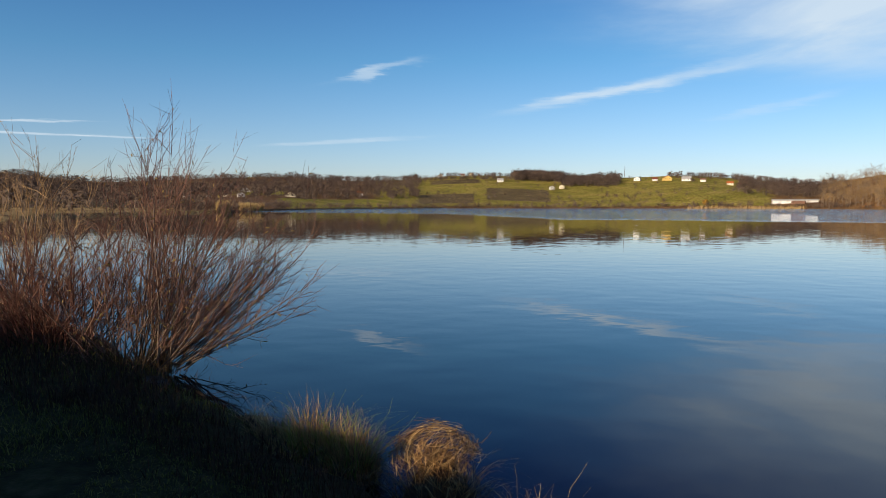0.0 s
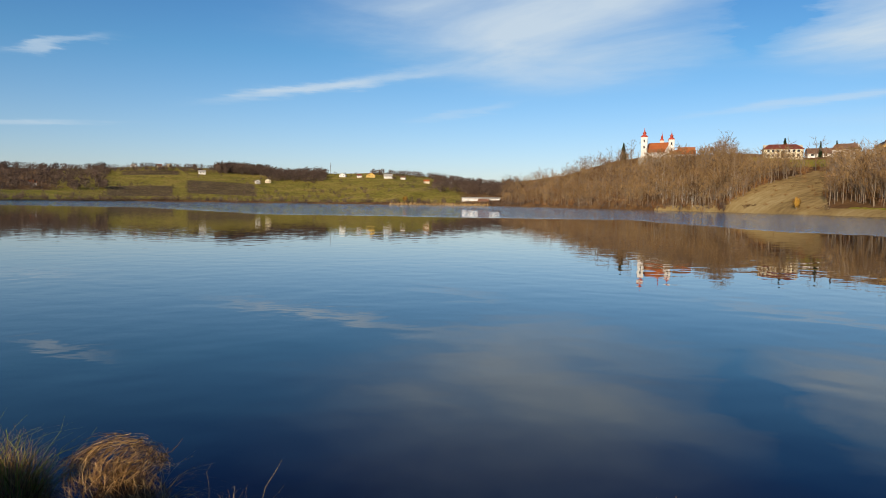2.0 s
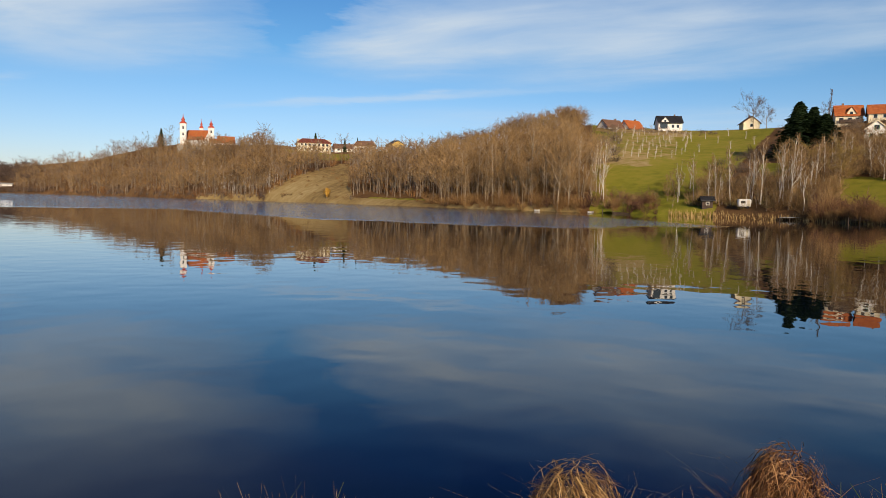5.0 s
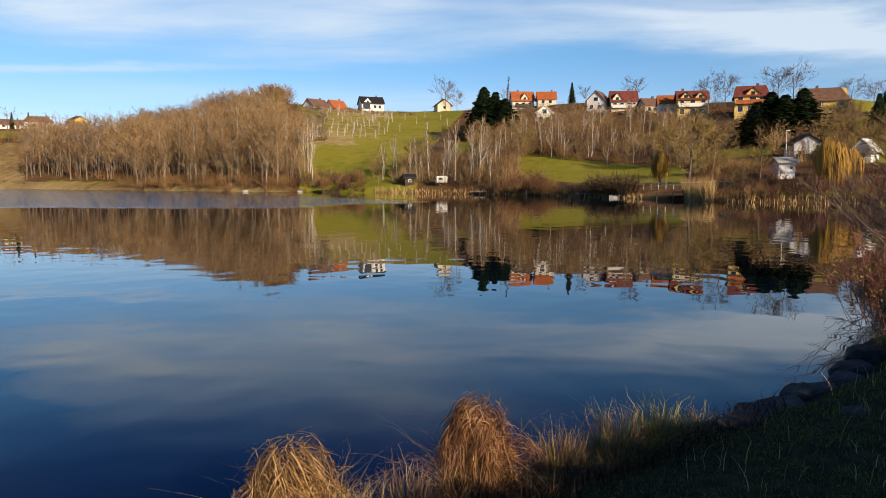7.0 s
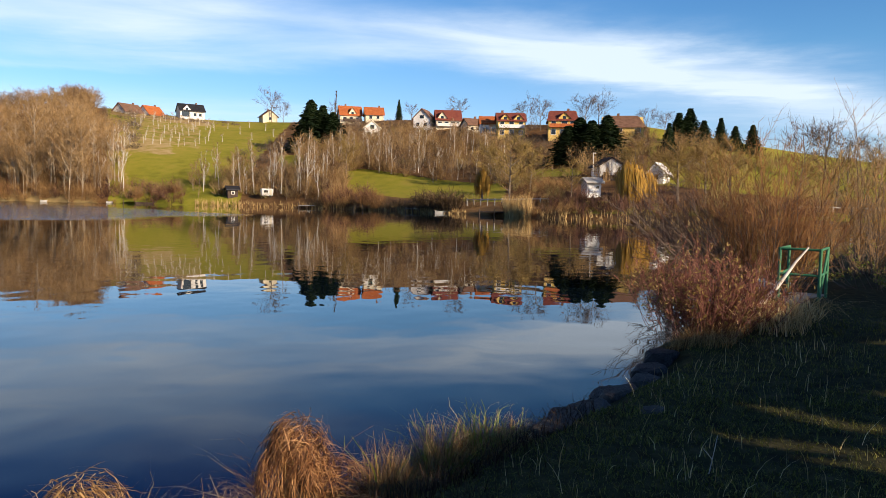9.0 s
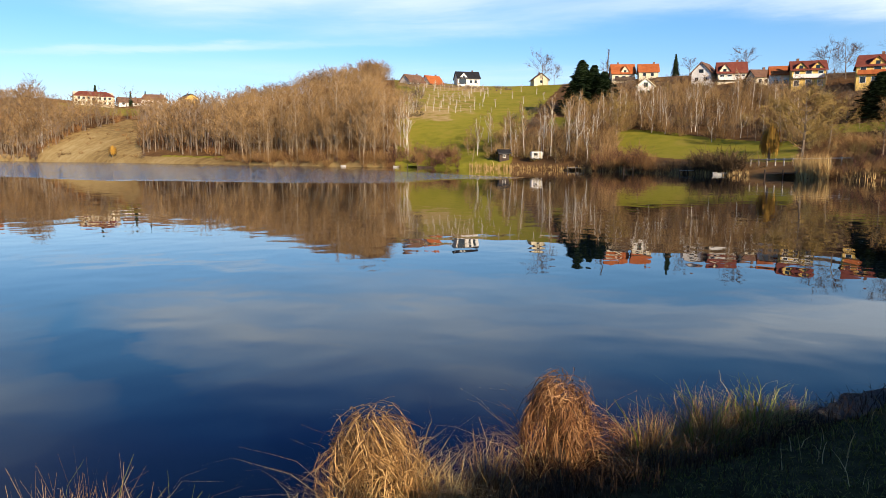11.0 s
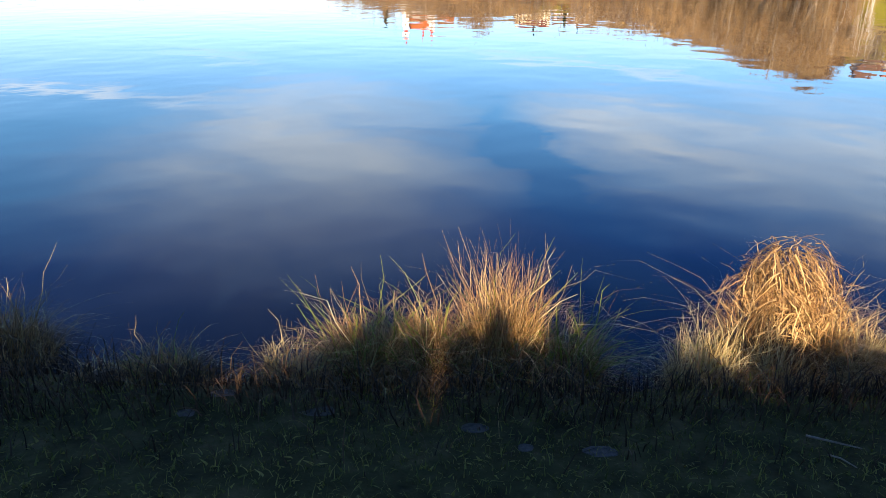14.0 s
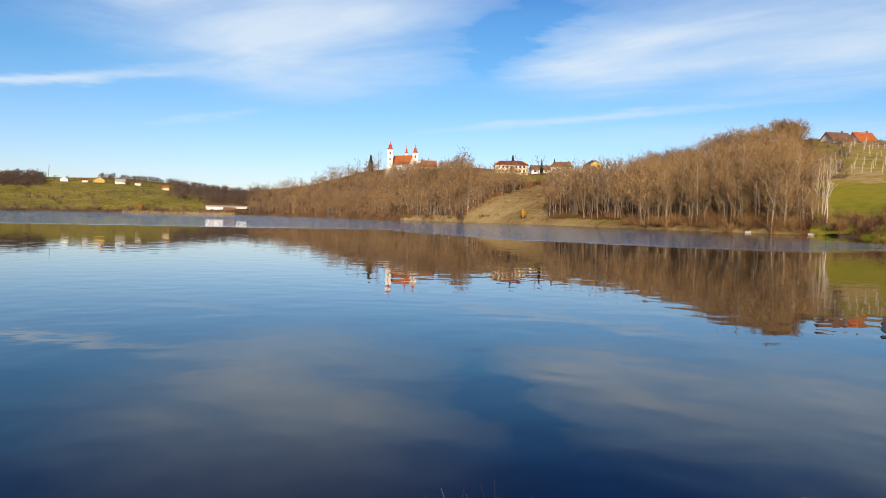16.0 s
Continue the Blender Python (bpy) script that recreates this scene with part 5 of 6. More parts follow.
def boat(az, off, length, mat, label):
    r = float(table(SHORE, az)) + off
    x, y = r * math.sin(radians(az)), r * math.cos(radians(az))
    b = thing("rowing_boat", label, "boat", (x, y, 0.0), -az + 20, "boats on the shore")
    bm = bmesh.new()
    k = 7
    rings = []
    for i in range(k):
        u = -1 + 2 * i / (k - 1)
        half = 0.2 * length * (1 - 0.75 * abs(u) ** 2.5)
        px = u * length / 2
        rings.append([bm.verts.new(p) for p in ((px, -half, 0.32 + 0.1 * u * u), (px, -half * 0.7, -0.05), (px, half * 0.7, -0.05), (px, half, 0.32 + 0.1 * u * u), (px, half * 0.85, 0.32 + 0.1 * u * u),
                                                (px, half * 0.6, 0.06), (px, -half * 0.6, 0.06), (px, -half * 0.85, 0.32 + 0.1 * u * u))])
    for p, q in zip(rings, rings[1:]):
        for j in range(8):
            bm.faces.new((p[j], q[j], q[(j + 1) % 8], p[(j + 1) % 8]))
    bm.faces.new(rings[0])
    bm.faces.new(rings[-1][::-1])
    bmesh.ops.recalc_face_normals(bm, faces=bm.faces[:])
    part("hull", bm, mat, b)
    for sx in (-0.22, 0.2):
        part("thwart", a_box(length * sx - 0.12, length * sx + 0.12, -0.14 * length, 0.14 * length, 0.2, 0.24), DARK_WOOD, b)


boat(66.7, -0.6, 1.4, GREY_SHEET, "small pale grey boat below the wood")
boat(70.9, -0.6, 1.4, GREY_SHEET, "small pale boat at the meadow's foot")
boat(73.4, -1.0, 4.2, DARK_WOOD, "dark rowing boat at the shore")
boat(95.9, -0.8, 1.8, GREY_SHEET, "pale rowing boat under the dark shrubs")


def jetty(az, off, width, reach, mat, label):
    r = float(table(SHORE, az)) + off
    x, y = r * math.sin(radians(az)), r * math.cos(radians(az))
    j = thing("jetty", label, "jetty", (x, y, 0.0), -az, "fishing jetties")
    for i in range(6):
        w = width / 6
        part("plank", a_box(-width / 2 + i * w + 0.02, -width / 2 + (i + 1) * w - 0.02, -reach, 1.0, 0.45, 0.5), mat, j)
    for px in (-width / 2 + 0.1, 0, width / 2 - 0.1):
        part("post", turned(lathe([(0.08, -1.0), (0.075, 0.9)], 7), 0, (px, -reach + 0.1, 0)), DARK_WOOD, j)


jetty(72.6, 0.5, 4.5, 2.0, SEDGE_GREEN, "green-stained fishing platform at the meadow's foot")
jetty(89.6, 0.5, 3.0, 2.2, DARK_WOOD, "weathered plank jetty on dark posts")
jetty(93.6, 0.5, 2.2, 2.0, GREY_SHEET, "grey landing stage beside the shrubs")
jetty(100.2, 0.5, 4.0, 2.0, DARK_WOOD, "low wooden jetty below the willow")
jetty(85.2, 0.5, 3.0, 1.6, GREY_SHEET, "pale plank jetty under the birches")


def lamp_post():
    x, y, z = on_ground(107.9, 118)
    p = thing("street_lamp", "slim white lamp post by the timbered house", "lamp", (x, y, z), -107.9)
    part("pole", turned(lathe([(0.07, -0.2), (0.045, 4.6)], 8), 0), WHITE, p)
    part("lamp_head", a_box(-0.12, 0.45, -0.1, 0.1, 4.6, 4.72, 0.03), WHITE, p)


lamp_post()


def rail_fence(az0, r0, az1, r1, posts, label):
    a, b = Vector(on_ground(az0, r0)), Vector(on_ground(az1, r1))
    f = thing("rail_fence", label, "fence", a, math.degrees(math.atan2(b.y - a.y, b.x - a.x)))
    ln = (b.xy - a.xy).length
    for i in range(posts):
        u = i / (posts - 1)
        part("post", a_box(u * ln - 0.06, u * ln + 0.06, -0.06, 0.06, -0.3 + (b.z - a.z) * u, 1.05 + (b.z - a.z) * u), PALE_BARK, f)
    bm = a_box(0, ln, -0.04, 0.04, 0.85, 0.97)
    for v in bm.verts:
        v.co.z += (b.z - a.z) * v.co.x / ln
    part("rail", bm, PALE_BARK, f)


rail_fence(98.0, 103, 104.5, 93, 12, "pale wooden rail fence round the shore meadow")
rail_fence(122.5, 84, 130.5, 88, 8, "pale rail along the far lakeside path")


# ---- the near bank: n metres towards the water, s metres along the bank ----
def bank_xy(n, s):
    return 0.657 * n + 0.755 * s, 0.755 * n - 0.657 * s


def blades(rng, base, way, height, reach, droop, width, points=4):
    """Curved tapering blades. base: n x 3; way: n bearings; height, reach, droop, width: n each."""
    n = len(base)
    u = np.linspace(0, 1, points)
    out = np.stack([np.cos(way), np.sin(way), np.zeros(n)], -1)
    side = np.stack([-np.sin(way + rng.normal(0, 0.8, n)), np.cos(way + rng.normal(0, 0.8, n)), np.zeros(n)], -1)
    z = height[:, None] * (u + droop[:, None] * (0.9 * u - 1.5 * u * u))
    o = reach[:, None] * u ** 1.5
    curl = np.cumsum(rng.normal(0, 0.055, (n, points, 3)), 1) * height[:, None, None] * np.array([1, 1, 0.4])
    axis = curl * u[None, :, None] + base[:, None] + out[:, None] * o[..., None] + np.array([0, 0, 1.0]) * z[..., None]
    w = width[:, None] * (1 - 0.85 * u[None])
    left, right = axis - side[:, None] * w[..., None] * 0.5, axis + side[:, None] * w[..., None] * 0.5
    v = np.stack([left, right], 2).reshape(n, points * 2, 3)
    one = []
    for i in range(points - 1):
        one += [(2 * i, 2 * i + 1, 2 * i + 2), (2 * i + 1, 2 * i + 3, 2 * i + 2)]
    t = (np.array(one)[None] + (np.arange(n) * points * 2)[:, None, None]).reshape(-1, 3)
    return v.reshape(-1, 3), t


def tuft(rng, count, radius, h0, h1, lean, droop, width=0.007, squash=1.0, points=6, lift=-0.05):
    a, q = rng.random(count) * 6.283, radius * np.sqrt(rng.random(count))
    base = np.stack([q * np.cos(a), q * np.sin(a) * squash, np.full(count, lift)], -1)
    way = a + rng.normal(0, 0.9, count)
    h = rng.uniform(h0, h1, count) * (1.05 - 0.45 * (q / radius) ** 2)
    return blades(rng, base, way, h, h * lean * rng.uniform(0.3, 1.3, count) * (0.4 + q / radius), droop * rng.uniform(0.45, 1.15, count), width * rng.uniform(0.6, 1.3, count), points)


def mop(rng, count, wide, high, top, width=0.0055, points=7):
    """Long blades swept over a lumpy cushion like tangled hair, loose ends springing off, cut away below."""
    u = np.linspace(0, 1, points)
    az, tilt = rng.random(count) * 6.283, np.arccos(1 - 0.8 * rng.random(count))
    p = np.stack([np.sin(tilt) * np.cos(az), np.sin(tilt) * np.sin(az), np.cos(tilt)], -1)
    comb, knot = rng.random() * 6.283, np.array([rng.normal(0, 0.4), rng.normal(0, 0.4), 0.8])
    lock = np.sin(2.1 * az + comb) + np.sin(5.3 * az + 3 * tilt)
    way = np.array([math.cos(comb), math.sin(comb), -0.1]) * 0.55 + np.cross(knot, p) * (0.5 + 0.45 * lock)[:, None] + p * np.array([0.6, 0.6, -0.5]) + rng.normal(0, 0.33, (count, 3))
    way -= p * (way * p).sum(1)[:, None]
    way /= np.linalg.norm(way, axis=1)[:, None]
    reach = rng.uniform(0.35, 1.15, count)[:, None] * u
    q = p[:, None] * np.cos(reach)[..., None] + way[:, None] * np.sin(reach)[..., None]
    q[..., 2] = np.maximum(q[..., 2], -0.25)
    lump = 1 + 0.13 * np.sin(3 * az + 2 * comb) * np.sin(tilt * 2) + 0.09 * np.sin(7 * az + comb)
    size = (lump * rng.uniform(0.78, 1.06, count))[:, None] + ((rng.random(count) < 0.16) * rng.uniform(0.1, 0.5, count))[:, None] * u ** 1.5
    axis = q * size[..., None] * np.array([wide, wide, high]) + np.array([0, 0, top - high])
    axis = axis + np.cumsum(rng.normal(0, 0.0045, axis.shape), 1)
    axis[..., 2] = np.maximum(axis[..., 2], 0.03)
    side = np.cross(way, p) + rng.normal(0, 0.5, (count, 3))
    side = (side / np.linalg.norm(side, axis=1)[:, None])[:, None]
    w = (width * rng.uniform(0.6, 1.3, count))[:, None] * (1 - 0.8 * u)
    v = np.stack([axis - side * w[..., None] * 0.5, axis + side * w[..., None] * 0.5], 2).reshape(count, points * 2, 3)
    one = []
    for i in range(points - 1):
        one += [(2 * i, 2 * i + 1, 2 * i + 2), (2 * i + 1, 2 * i + 3, 2 * i + 2)]
    t = (np.array(one)[None] + (np.arange(count) * points * 2)[:, None, None]).reshape(-1, 3)
    return v.reshape(-1, 3), t


def joined(*pieces):
    """Several (points, triangles) as one."""
    vs, ts, n = [], [], 0
    for v, t in pieces:
        vs.append(v)
        ts.append(t + n)
        n += len(v)
    return np.concatenate(vs), np.concatenate(ts)


def locks(rng, count, radius, h):
    """Five swept cushions of different size, heaped against one another."""
    made = []
    for k in range(5):
        a, off = k * 1.26 + rng.random() * 0.7, (0.0 if k == 0 else radius * rng.uniform(0.4, 0.6))
        wide, top = (radius * 0.72, h * 0.97) if k == 0 else (radius * rng.uniform(0.42, 0.62), h * rng.uniform(0.55, 0.86))
        v, t = mop(rng, int(count * (0.34 if k == 0 else 0.15)), wide, h * rng.uniform(0.28, 0.4), top, 0.0056)
        made.append((v + np.array([math.cos(a) * off, math.sin(a) * off, 0]), t))
    return made


def mound(seed, radius, height, squash):
    """A bumpy peaty root stock under a tussock."""
    bm = bmesh.new()
    bmesh.ops.create_icosphere(bm, subdivisions=3, radius=1.0)
    for v in bm.verts:
        k = 1 + 0.22 * noise.noise(v.co * 2.3 + Vector((seed * 3.1, 0, 0)))
        v.co = Vector((v.co.x * radius * k, v.co.y * radius * squash * k, max(v.co.z, -0.4) * height * k))
    return bm


def tussock(n, s, radius, top, style, label, green=0.0, count=900, squash=1.0, pale=False, seed=0, base=None):
    rng = np.random.default_rng(1000 + seed)
    x, y = bank_xy(n, s)
    z = max(float(ground_z(x, y)), -0.03) if base is None else base
    t = thing("sedge_tussock", label, "tussock", (x, y, z), math.degrees(math.atan2(-0.657, 0.755)), "sedge tussocks on the bank")
    h = (top - z) * (1.02 if style == "dome" else 1.08)
    part("root_stock", mound(seed, radius * 0.62, h * (0.5 if style == "dome" else 0.26), squash), SHADED_THATCH, t)
    tone = STRAW_PALE if pale else STRAW
    if style == "dome":
        v, f = joined(*locks(rng, count, radius, h), tuft(rng, count // 5, radius * 0.85, h * 0.5, h * 1.0, 0.8, 1.15, 0.005, squash, 7), tuft(rng, count // 10, radius * 0.5, h * 0.8, h * 1.08, 0.5, 0.5, 0.0045, squash, 7))
        tone = tone if pale or n > 3.3 or s < 2.5 else RUSSET
    elif style == "mixed":
        v, f = joined(tuft(rng, int(count * 0.8), radius * 0.9, h * 0.4, h * 0.85, 0.75, 1.15, 0.0058, squash, 7), tuft(rng, int(count * 0.6), radius * 0.75, h * 0.5, h * 0.98, 0.34, 0.5, 0.0052, squash))
    else:
        v, f = joined(tuft(rng, int(count * 1.0), radius * 0.85, h * 0.4, h * 1.0, 0.13, 0.12, 0.0052, squash), tuft(rng, int(count * 0.5), radius * 0.9, h * 0.45, h * 0.9, 0.85, 1.2, 0.0055, squash, 7))
    part("dry_foliage", mesh_from("dry_foliage", v, f), tone, t)
    # dead blades round the foot, with shade put into their dark colour
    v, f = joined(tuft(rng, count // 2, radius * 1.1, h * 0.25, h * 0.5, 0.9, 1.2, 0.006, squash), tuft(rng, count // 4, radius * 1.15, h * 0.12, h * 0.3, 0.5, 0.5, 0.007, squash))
    part("dead_skirt", mesh_from("dead_skirt", v, f), SHADED_THATCH, t)
    v, f = tuft(rng, 70 if style == "dome" else 45, radius * 0.9, h * 0.85, h * 1.2, 0.7, 0.8, 0.0048, squash, 7)
    tagged(part("stray_straw", mesh_from("stray_straw", v, f), STRAW_PALE, t), kind="stuff")
    if green:
        v, f = tuft(rng, int(count * green), radius * 0.7, h * 0.7, h * 1.12, 0.65, 0.6, 0.01, squash)
        part("green_foliage", mesh_from("green_foliage", v, f), SEDGE_GREEN, t, "yellow-green living blades")
    return t


tussock(2.98, -0.36, 0.24, 0.6, "mixed", "golden sedge tussock, its foot in shade", 0.06, 1500, 0.8, seed=1)
tussock(3.0, -0.06, 0.24, 0.62, "mixed", "golden upright sedge tussock on the bank", 0.06, 1500, 0.9, seed=2)
tussock(3.02, 0.3, 0.2, 0.78, "upright", "tall golden sedge tussock with a crest of stalks", 0.04, 1200, 0.9, seed=3)
tussock(2.97, 0.62, 0.19, 0.58, "mixed", "sedge tussock with bright green blades", 0.4, 500, 0.9, seed=4)
tussock(2.85, -0.72, 0.15, 0.42, "upright", "short stubby sedge tuft", 0.0, 300, 1, True, seed=5)
tussock(2.86, 1.25, 0.2, 0.5, "upright", "pale low sedge fringe in front of a dome", 0.05, 500, 0.8, True, seed=6)
tussock(2.84, 1.54, 0.18, 0.5, "upright", "pale low sedge fringe on the bank", 0.04, 420, 0.8, True, seed=7)
tussock(3.1, 1.7, 0.28, 0.72, "dome", "arching straw-coloured sedge clump", 0.0, 2100, 0.9, seed=8)
tussock(3.16, 1.92, 0.2, 0.66, "mixed", "straw sedge clump with tips blown over", 0.0, 800, 0.9, seed=26)
tussock(3.02, 2.08, 0.19, 0.54, "mixed", "small combed-over sedge tussock", 0.0, 600, 0.9, True, seed=9)
tussock(3.0, 2.38, 0.19, 0.55, "upright", "small upright straw tussock", 0.0, 600, 0.9, seed=10)
tussock(3.06, 2.96, 0.25, 0.7, "dome", "tall russet sedge dome leaning over the water", 0.0, 2500, 0.9, seed=11)
tussock(2.92, 3.14, 0.27, 0.44, "dome", "low russet sedge mat", 0.0, 800, 0.9, seed=12)
tussock(2.8, 3.5, 0.24, 0.54, "upright", "straw sedge clump on the bank", 0.06, 900, 0.8, seed=13)
tussock(2.7, 3.95, 0.28, 0.6, "upright", "straw sedge clump with green shoots", 0.2, 900, 0.8, seed=14)
tussock(2.64, 4.4, 0.27, 0.6, "mixed", "straw and green sedge clump near the rocks", 0.2, 700, 0.8, seed=15)
tussock(2.6, 4.8, 0.22, 0.46, "mixed", "brown sedge clump beside the rocks", 0.05, 450, 0.8, seed=16)
tussock(2.76, -1.24, 0.22, 0.5, "mixed", "thin grey-brown sedge clump in the shade", 0.08, 420, 0.8, seed=17)
tussock(2.76, -1.5, 0.2, 0.38, "mixed", "low brown sedge clump in the shade", 0.0, 320, 0.8, seed=18)
tussock(3.2, -2.25, 0.26, 0.56, "mixed", "straw sedge tussock at the water's edge", 0.0, 800, 0.9, seed=19)
tussock(3.55, -3.2, 0.36, 0.52, "dome", "rounded straw sedge dome standing in the water", 0.0, 1500, 1.0, seed=20)
tussock(3.42, -3.95, 0.24, 0.58, "upright", "sedge tussock with yellow-green blades", 0.3, 800, 0.9, seed=21)
tussock(3.38, -4.35, 0.26, 0.6, "upright", "sedge tussock with green and straw blades", 0.35, 800, 0.9, seed=22)
tussock(3.36, -4.8, 0.2, 0.48, "mixed", "brown sedge tuft on the bank", 0.05, 450, 0.9, seed=23)
tussock(3.6, -5.5, 0.18, 0.36, "mixed", "short brown sedge tuft in the shade", 0.0, 300, 0.9, seed=24)


tussock(4.0, -8.05, 0.24, 0.5, "upright", "tan sedge tuft at the willow's foot", 0.0, 420, 0.9, seed=25)


def strew(name, count, n0, n1, s0, s1, h0, h1, mat, label, category, seed, lean=0.6, droop=0.5, width=0.006, points=3, keep=None):
    rng = np.random.default_rng(seed)
    s = rng.uniform(s0, s1, count)
    n = rng.uniform(0, 1, count) * (n1 - n0) + n0
    edge = bank_line(s)
    n = np.minimum(n, edge + 0.05)
    if keep is not None:
        ok = keep(n, s)
        n, s = n[ok], s[ok]
    x, y = bank_xy(n, s)
    base = np.stack([x, y, ground_z(x, y) - 0.01], -1)
    k = len(n)
    h = rng.uniform(h0, h1, k)
    v, t = blades(rng, base, rng.random(k) * 6.283, h, h * lean * rng.uniform(0.2, 1.2, k), droop * rng.uniform(0.2, 1.4, k), width * rng.uniform(0.6, 1.3, k), points)
    me = mesh_from(name, v, t)
    me.materials.append(mat)
    return tagged(new(name, me), label, category, kind="stuff")


patchy = lambda n, s: wobble(n * 1.0, s * 1.0, 3.1, 2.0) > -0.45
strew("grass", 90000, -1.6, 2.75, -6.0, 7.0, 0.018, 0.06, TURF, "short dark winter turf on the bank", "grass", 41, 0.8, 0.6, 0.0055, 3, patchy)
strew("clover", 22000, -1.0, 2.6, -5.0, 6.0, 0.012, 0.03, TURF, "small clover and plantain leaves in the turf", "grass", 48, 1.6, 0.5, 0.016, 3, patchy)
strew("grass", 34000, -3.5, 2.6, 4.0, 13.0, 0.025, 0.075, TURF, "rough turf along the bank", "grass", 42, 0.8, 0.6, 0.008, 3, lambda n, s: n < bank_line(s) - 0.42)
strew("grass", 14000, 0.5, 4.2, -14.0, -5.0, 0.03, 0.1, TURF, "rough dark turf towards the willows", "grass", 43, 0.8, 0.6, 0.01, 3)
strew("dead_grass", 7000, 2.25, 3.0, -6.5, 5.6, 0.1, 0.3, SHADED_THATCH, "matted dead brown sedge along the water's edge", "grass", 44, 0.8, 0.9, 0.006, 4)
strew("dead_grass", 1300, 1.9, 2.6, -6.5, 5.6, 0.06, 0.2, SHADED_THATCH, "dead stalks among the turf", "grass", 45, 0.9, 0.8, 0.005, 4)
strew("dead_grass", 2600, 2.0, 3.6, -13.0, -6.0, 0.15, 0.4, SHADED_THATCH, "dead brown sedge below the willow", "grass", 46, 0.8, 0.9, 0.009, 4)
strew("dead_grass", 260, 0.2, 2.2, 3.5, 9.0, 0.1, 0.24, STRAW_PALE, "pale dry stalks standing in the turf", "grass", 47, 0.5, 0.4, 0.006, 4)


strew("dead_grass", 3200, 1.9, 2.7, 8.6, 11.2, 0.1, 0.28, STRAW, "tan grass overhanging the bank below the red shrub", "grass", 49, 0.9, 0.9, 0.007, 5)
strew("dead_grass", 500, 1.3, 2.1, 9.6, 11.8, 0.2, 0.6, STRAW_PALE, "pale dry stalks heaped beside the red shrub", "grass", 50, 1.6, 1.3, 0.01, 5)


def rock(n, s, size, label, mat=None, turn=0.0, seed=0, sink=0.75, name="stone"):
    if -1.2 < s < 0.8 and n < 2.6:
        size, sink = (size[0] * 0.75, size[1] * 0.75, size[2] * 0.8), 0.88
    x, y = bank_xy(n, s)
    z = max(float(ground_z(x, y)), -0.08)
    bm = bmesh.new()
    bmesh.ops.create_icosphere(bm, subdivisions=3, radius=1.0)
    for v in bm.verts:
        p = v.co * 1.4 + Vector((seed * 5.3, seed * 1.7, 0))
        k = 1 + 0.28 * noise.noise(p) + 0.1 * noise.noise(p * 3.1)
        v.co = Vector((math.copysign(min(abs(v.co.x * k), 0.86), v.co.x) * size[0], math.copysign(min(abs(v.co.y * k), 0.86), v.co.y) * size[1], math.copysign(min(abs(v.co.z * k), 0.7), v.co.z) * size[2]))
    me = bpy.data.meshes.new(name)
    bm.to_mesh(me)
    bm.free()
    me.materials.append(mat or STONE)
    ob = new(name, me)
    ob.matrix_world = pose(x, y, z + size[2] * (0.7 - sink * 1.4), 0, 0, -41 + turn)
    return tagged(ob, label, "stone", "stones along the bank")


DARK_STONE = plain("wet_dark_stone", (0.014, 0.013, 0.012), (0.06, 0.055, 0.05), 5.0, 0.6, bump=0.6, distance=0.03)
rock(2.9, -0.95, (0.2, 0.1, 0.05), "flat pale stone at the water's edge", seed=1)
rock(2.92, -0.66, (0.13, 0.1, 0.06), "wet grey stone at the water's edge", DARK_STONE, seed=2)
rock(2.46, -0.9, (0.09, 0.05, 0.04), "small grey stone in the grass", seed=3)
rock(2.32, -0.5, (0.12, 0.05, 0.035), "narrow grey stone in the grass", seed=4, turn=20)
rock(2.3, -1.0, (0.06, 0.05, 0.03), "small stone in the grass", seed=5)
rock(2.22, 0.13, (0.09, 0.05, 0.04), "grey stone half sunk in turf", seed=6)
rock(2.08, 0.3, (0.05, 0.04, 0.03), "pebble in the turf", seed=7)
rock(2.07, 0.57, (0.1, 0.06, 0.045), "rounded grey stone half sunk in turf", seed=8)
rock(1.78, 5.56, (0.14, 0.1, 0.08), "pale stone lying on the grass", seed=9)
rock(2.76, 5.45, (0.34, 0.12, 0.09), "long dark rock at the water's edge", DARK_STONE, seed=10, sink=0.3)
rock(2.76, 6.0, (0.22, 0.15, 0.15), "dark blocky rock at the water's edge", DARK_STONE, 10, seed=11, sink=0.3)
rock(2.76, 6.45, (0.26, 0.13, 0.11), "dark rock at the water's edge", DARK_STONE, -8, seed=12, sink=0.3)
rock(2.78, 7.0, (0.34, 0.15, 0.12), "dark flat rock at the water's edge", DARK_STONE, 5, seed=13, sink=0.3)
rock(2.5, 7.6, (0.3, 0.18, 0.14), "dark rock below the shrub", DARK_STONE, seed=14, sink=0.3)
rock(2.38, 5.1, (0.34, 0.13, 0.12), "pale flat stone set in the bank", seed=15, sink=0.5)
rock(2.38, 5.75, (0.36, 0.14, 0.12), "long grey stone set in the bank", seed=16, sink=0.5, turn=6)
rock(2.38, 6.4, (0.32, 0.13, 0.12), "grey stone set in the bank", seed=17, sink=0.5, turn=-6)
rock(2.38, 7.1, (0.28, 0.14, 0.12), "grey bank stone by the shrub", seed=18, sink=0.5)
rock(2.6, 8.3, (0.3, 0.2, 0.18), "dark stone under the overhanging turf", DARK_STONE, seed=19, sink=0.3)
rock(3.4, -6.9, (0.22, 0.12, 0.07), "grey stone in the shaded grass", seed=20)


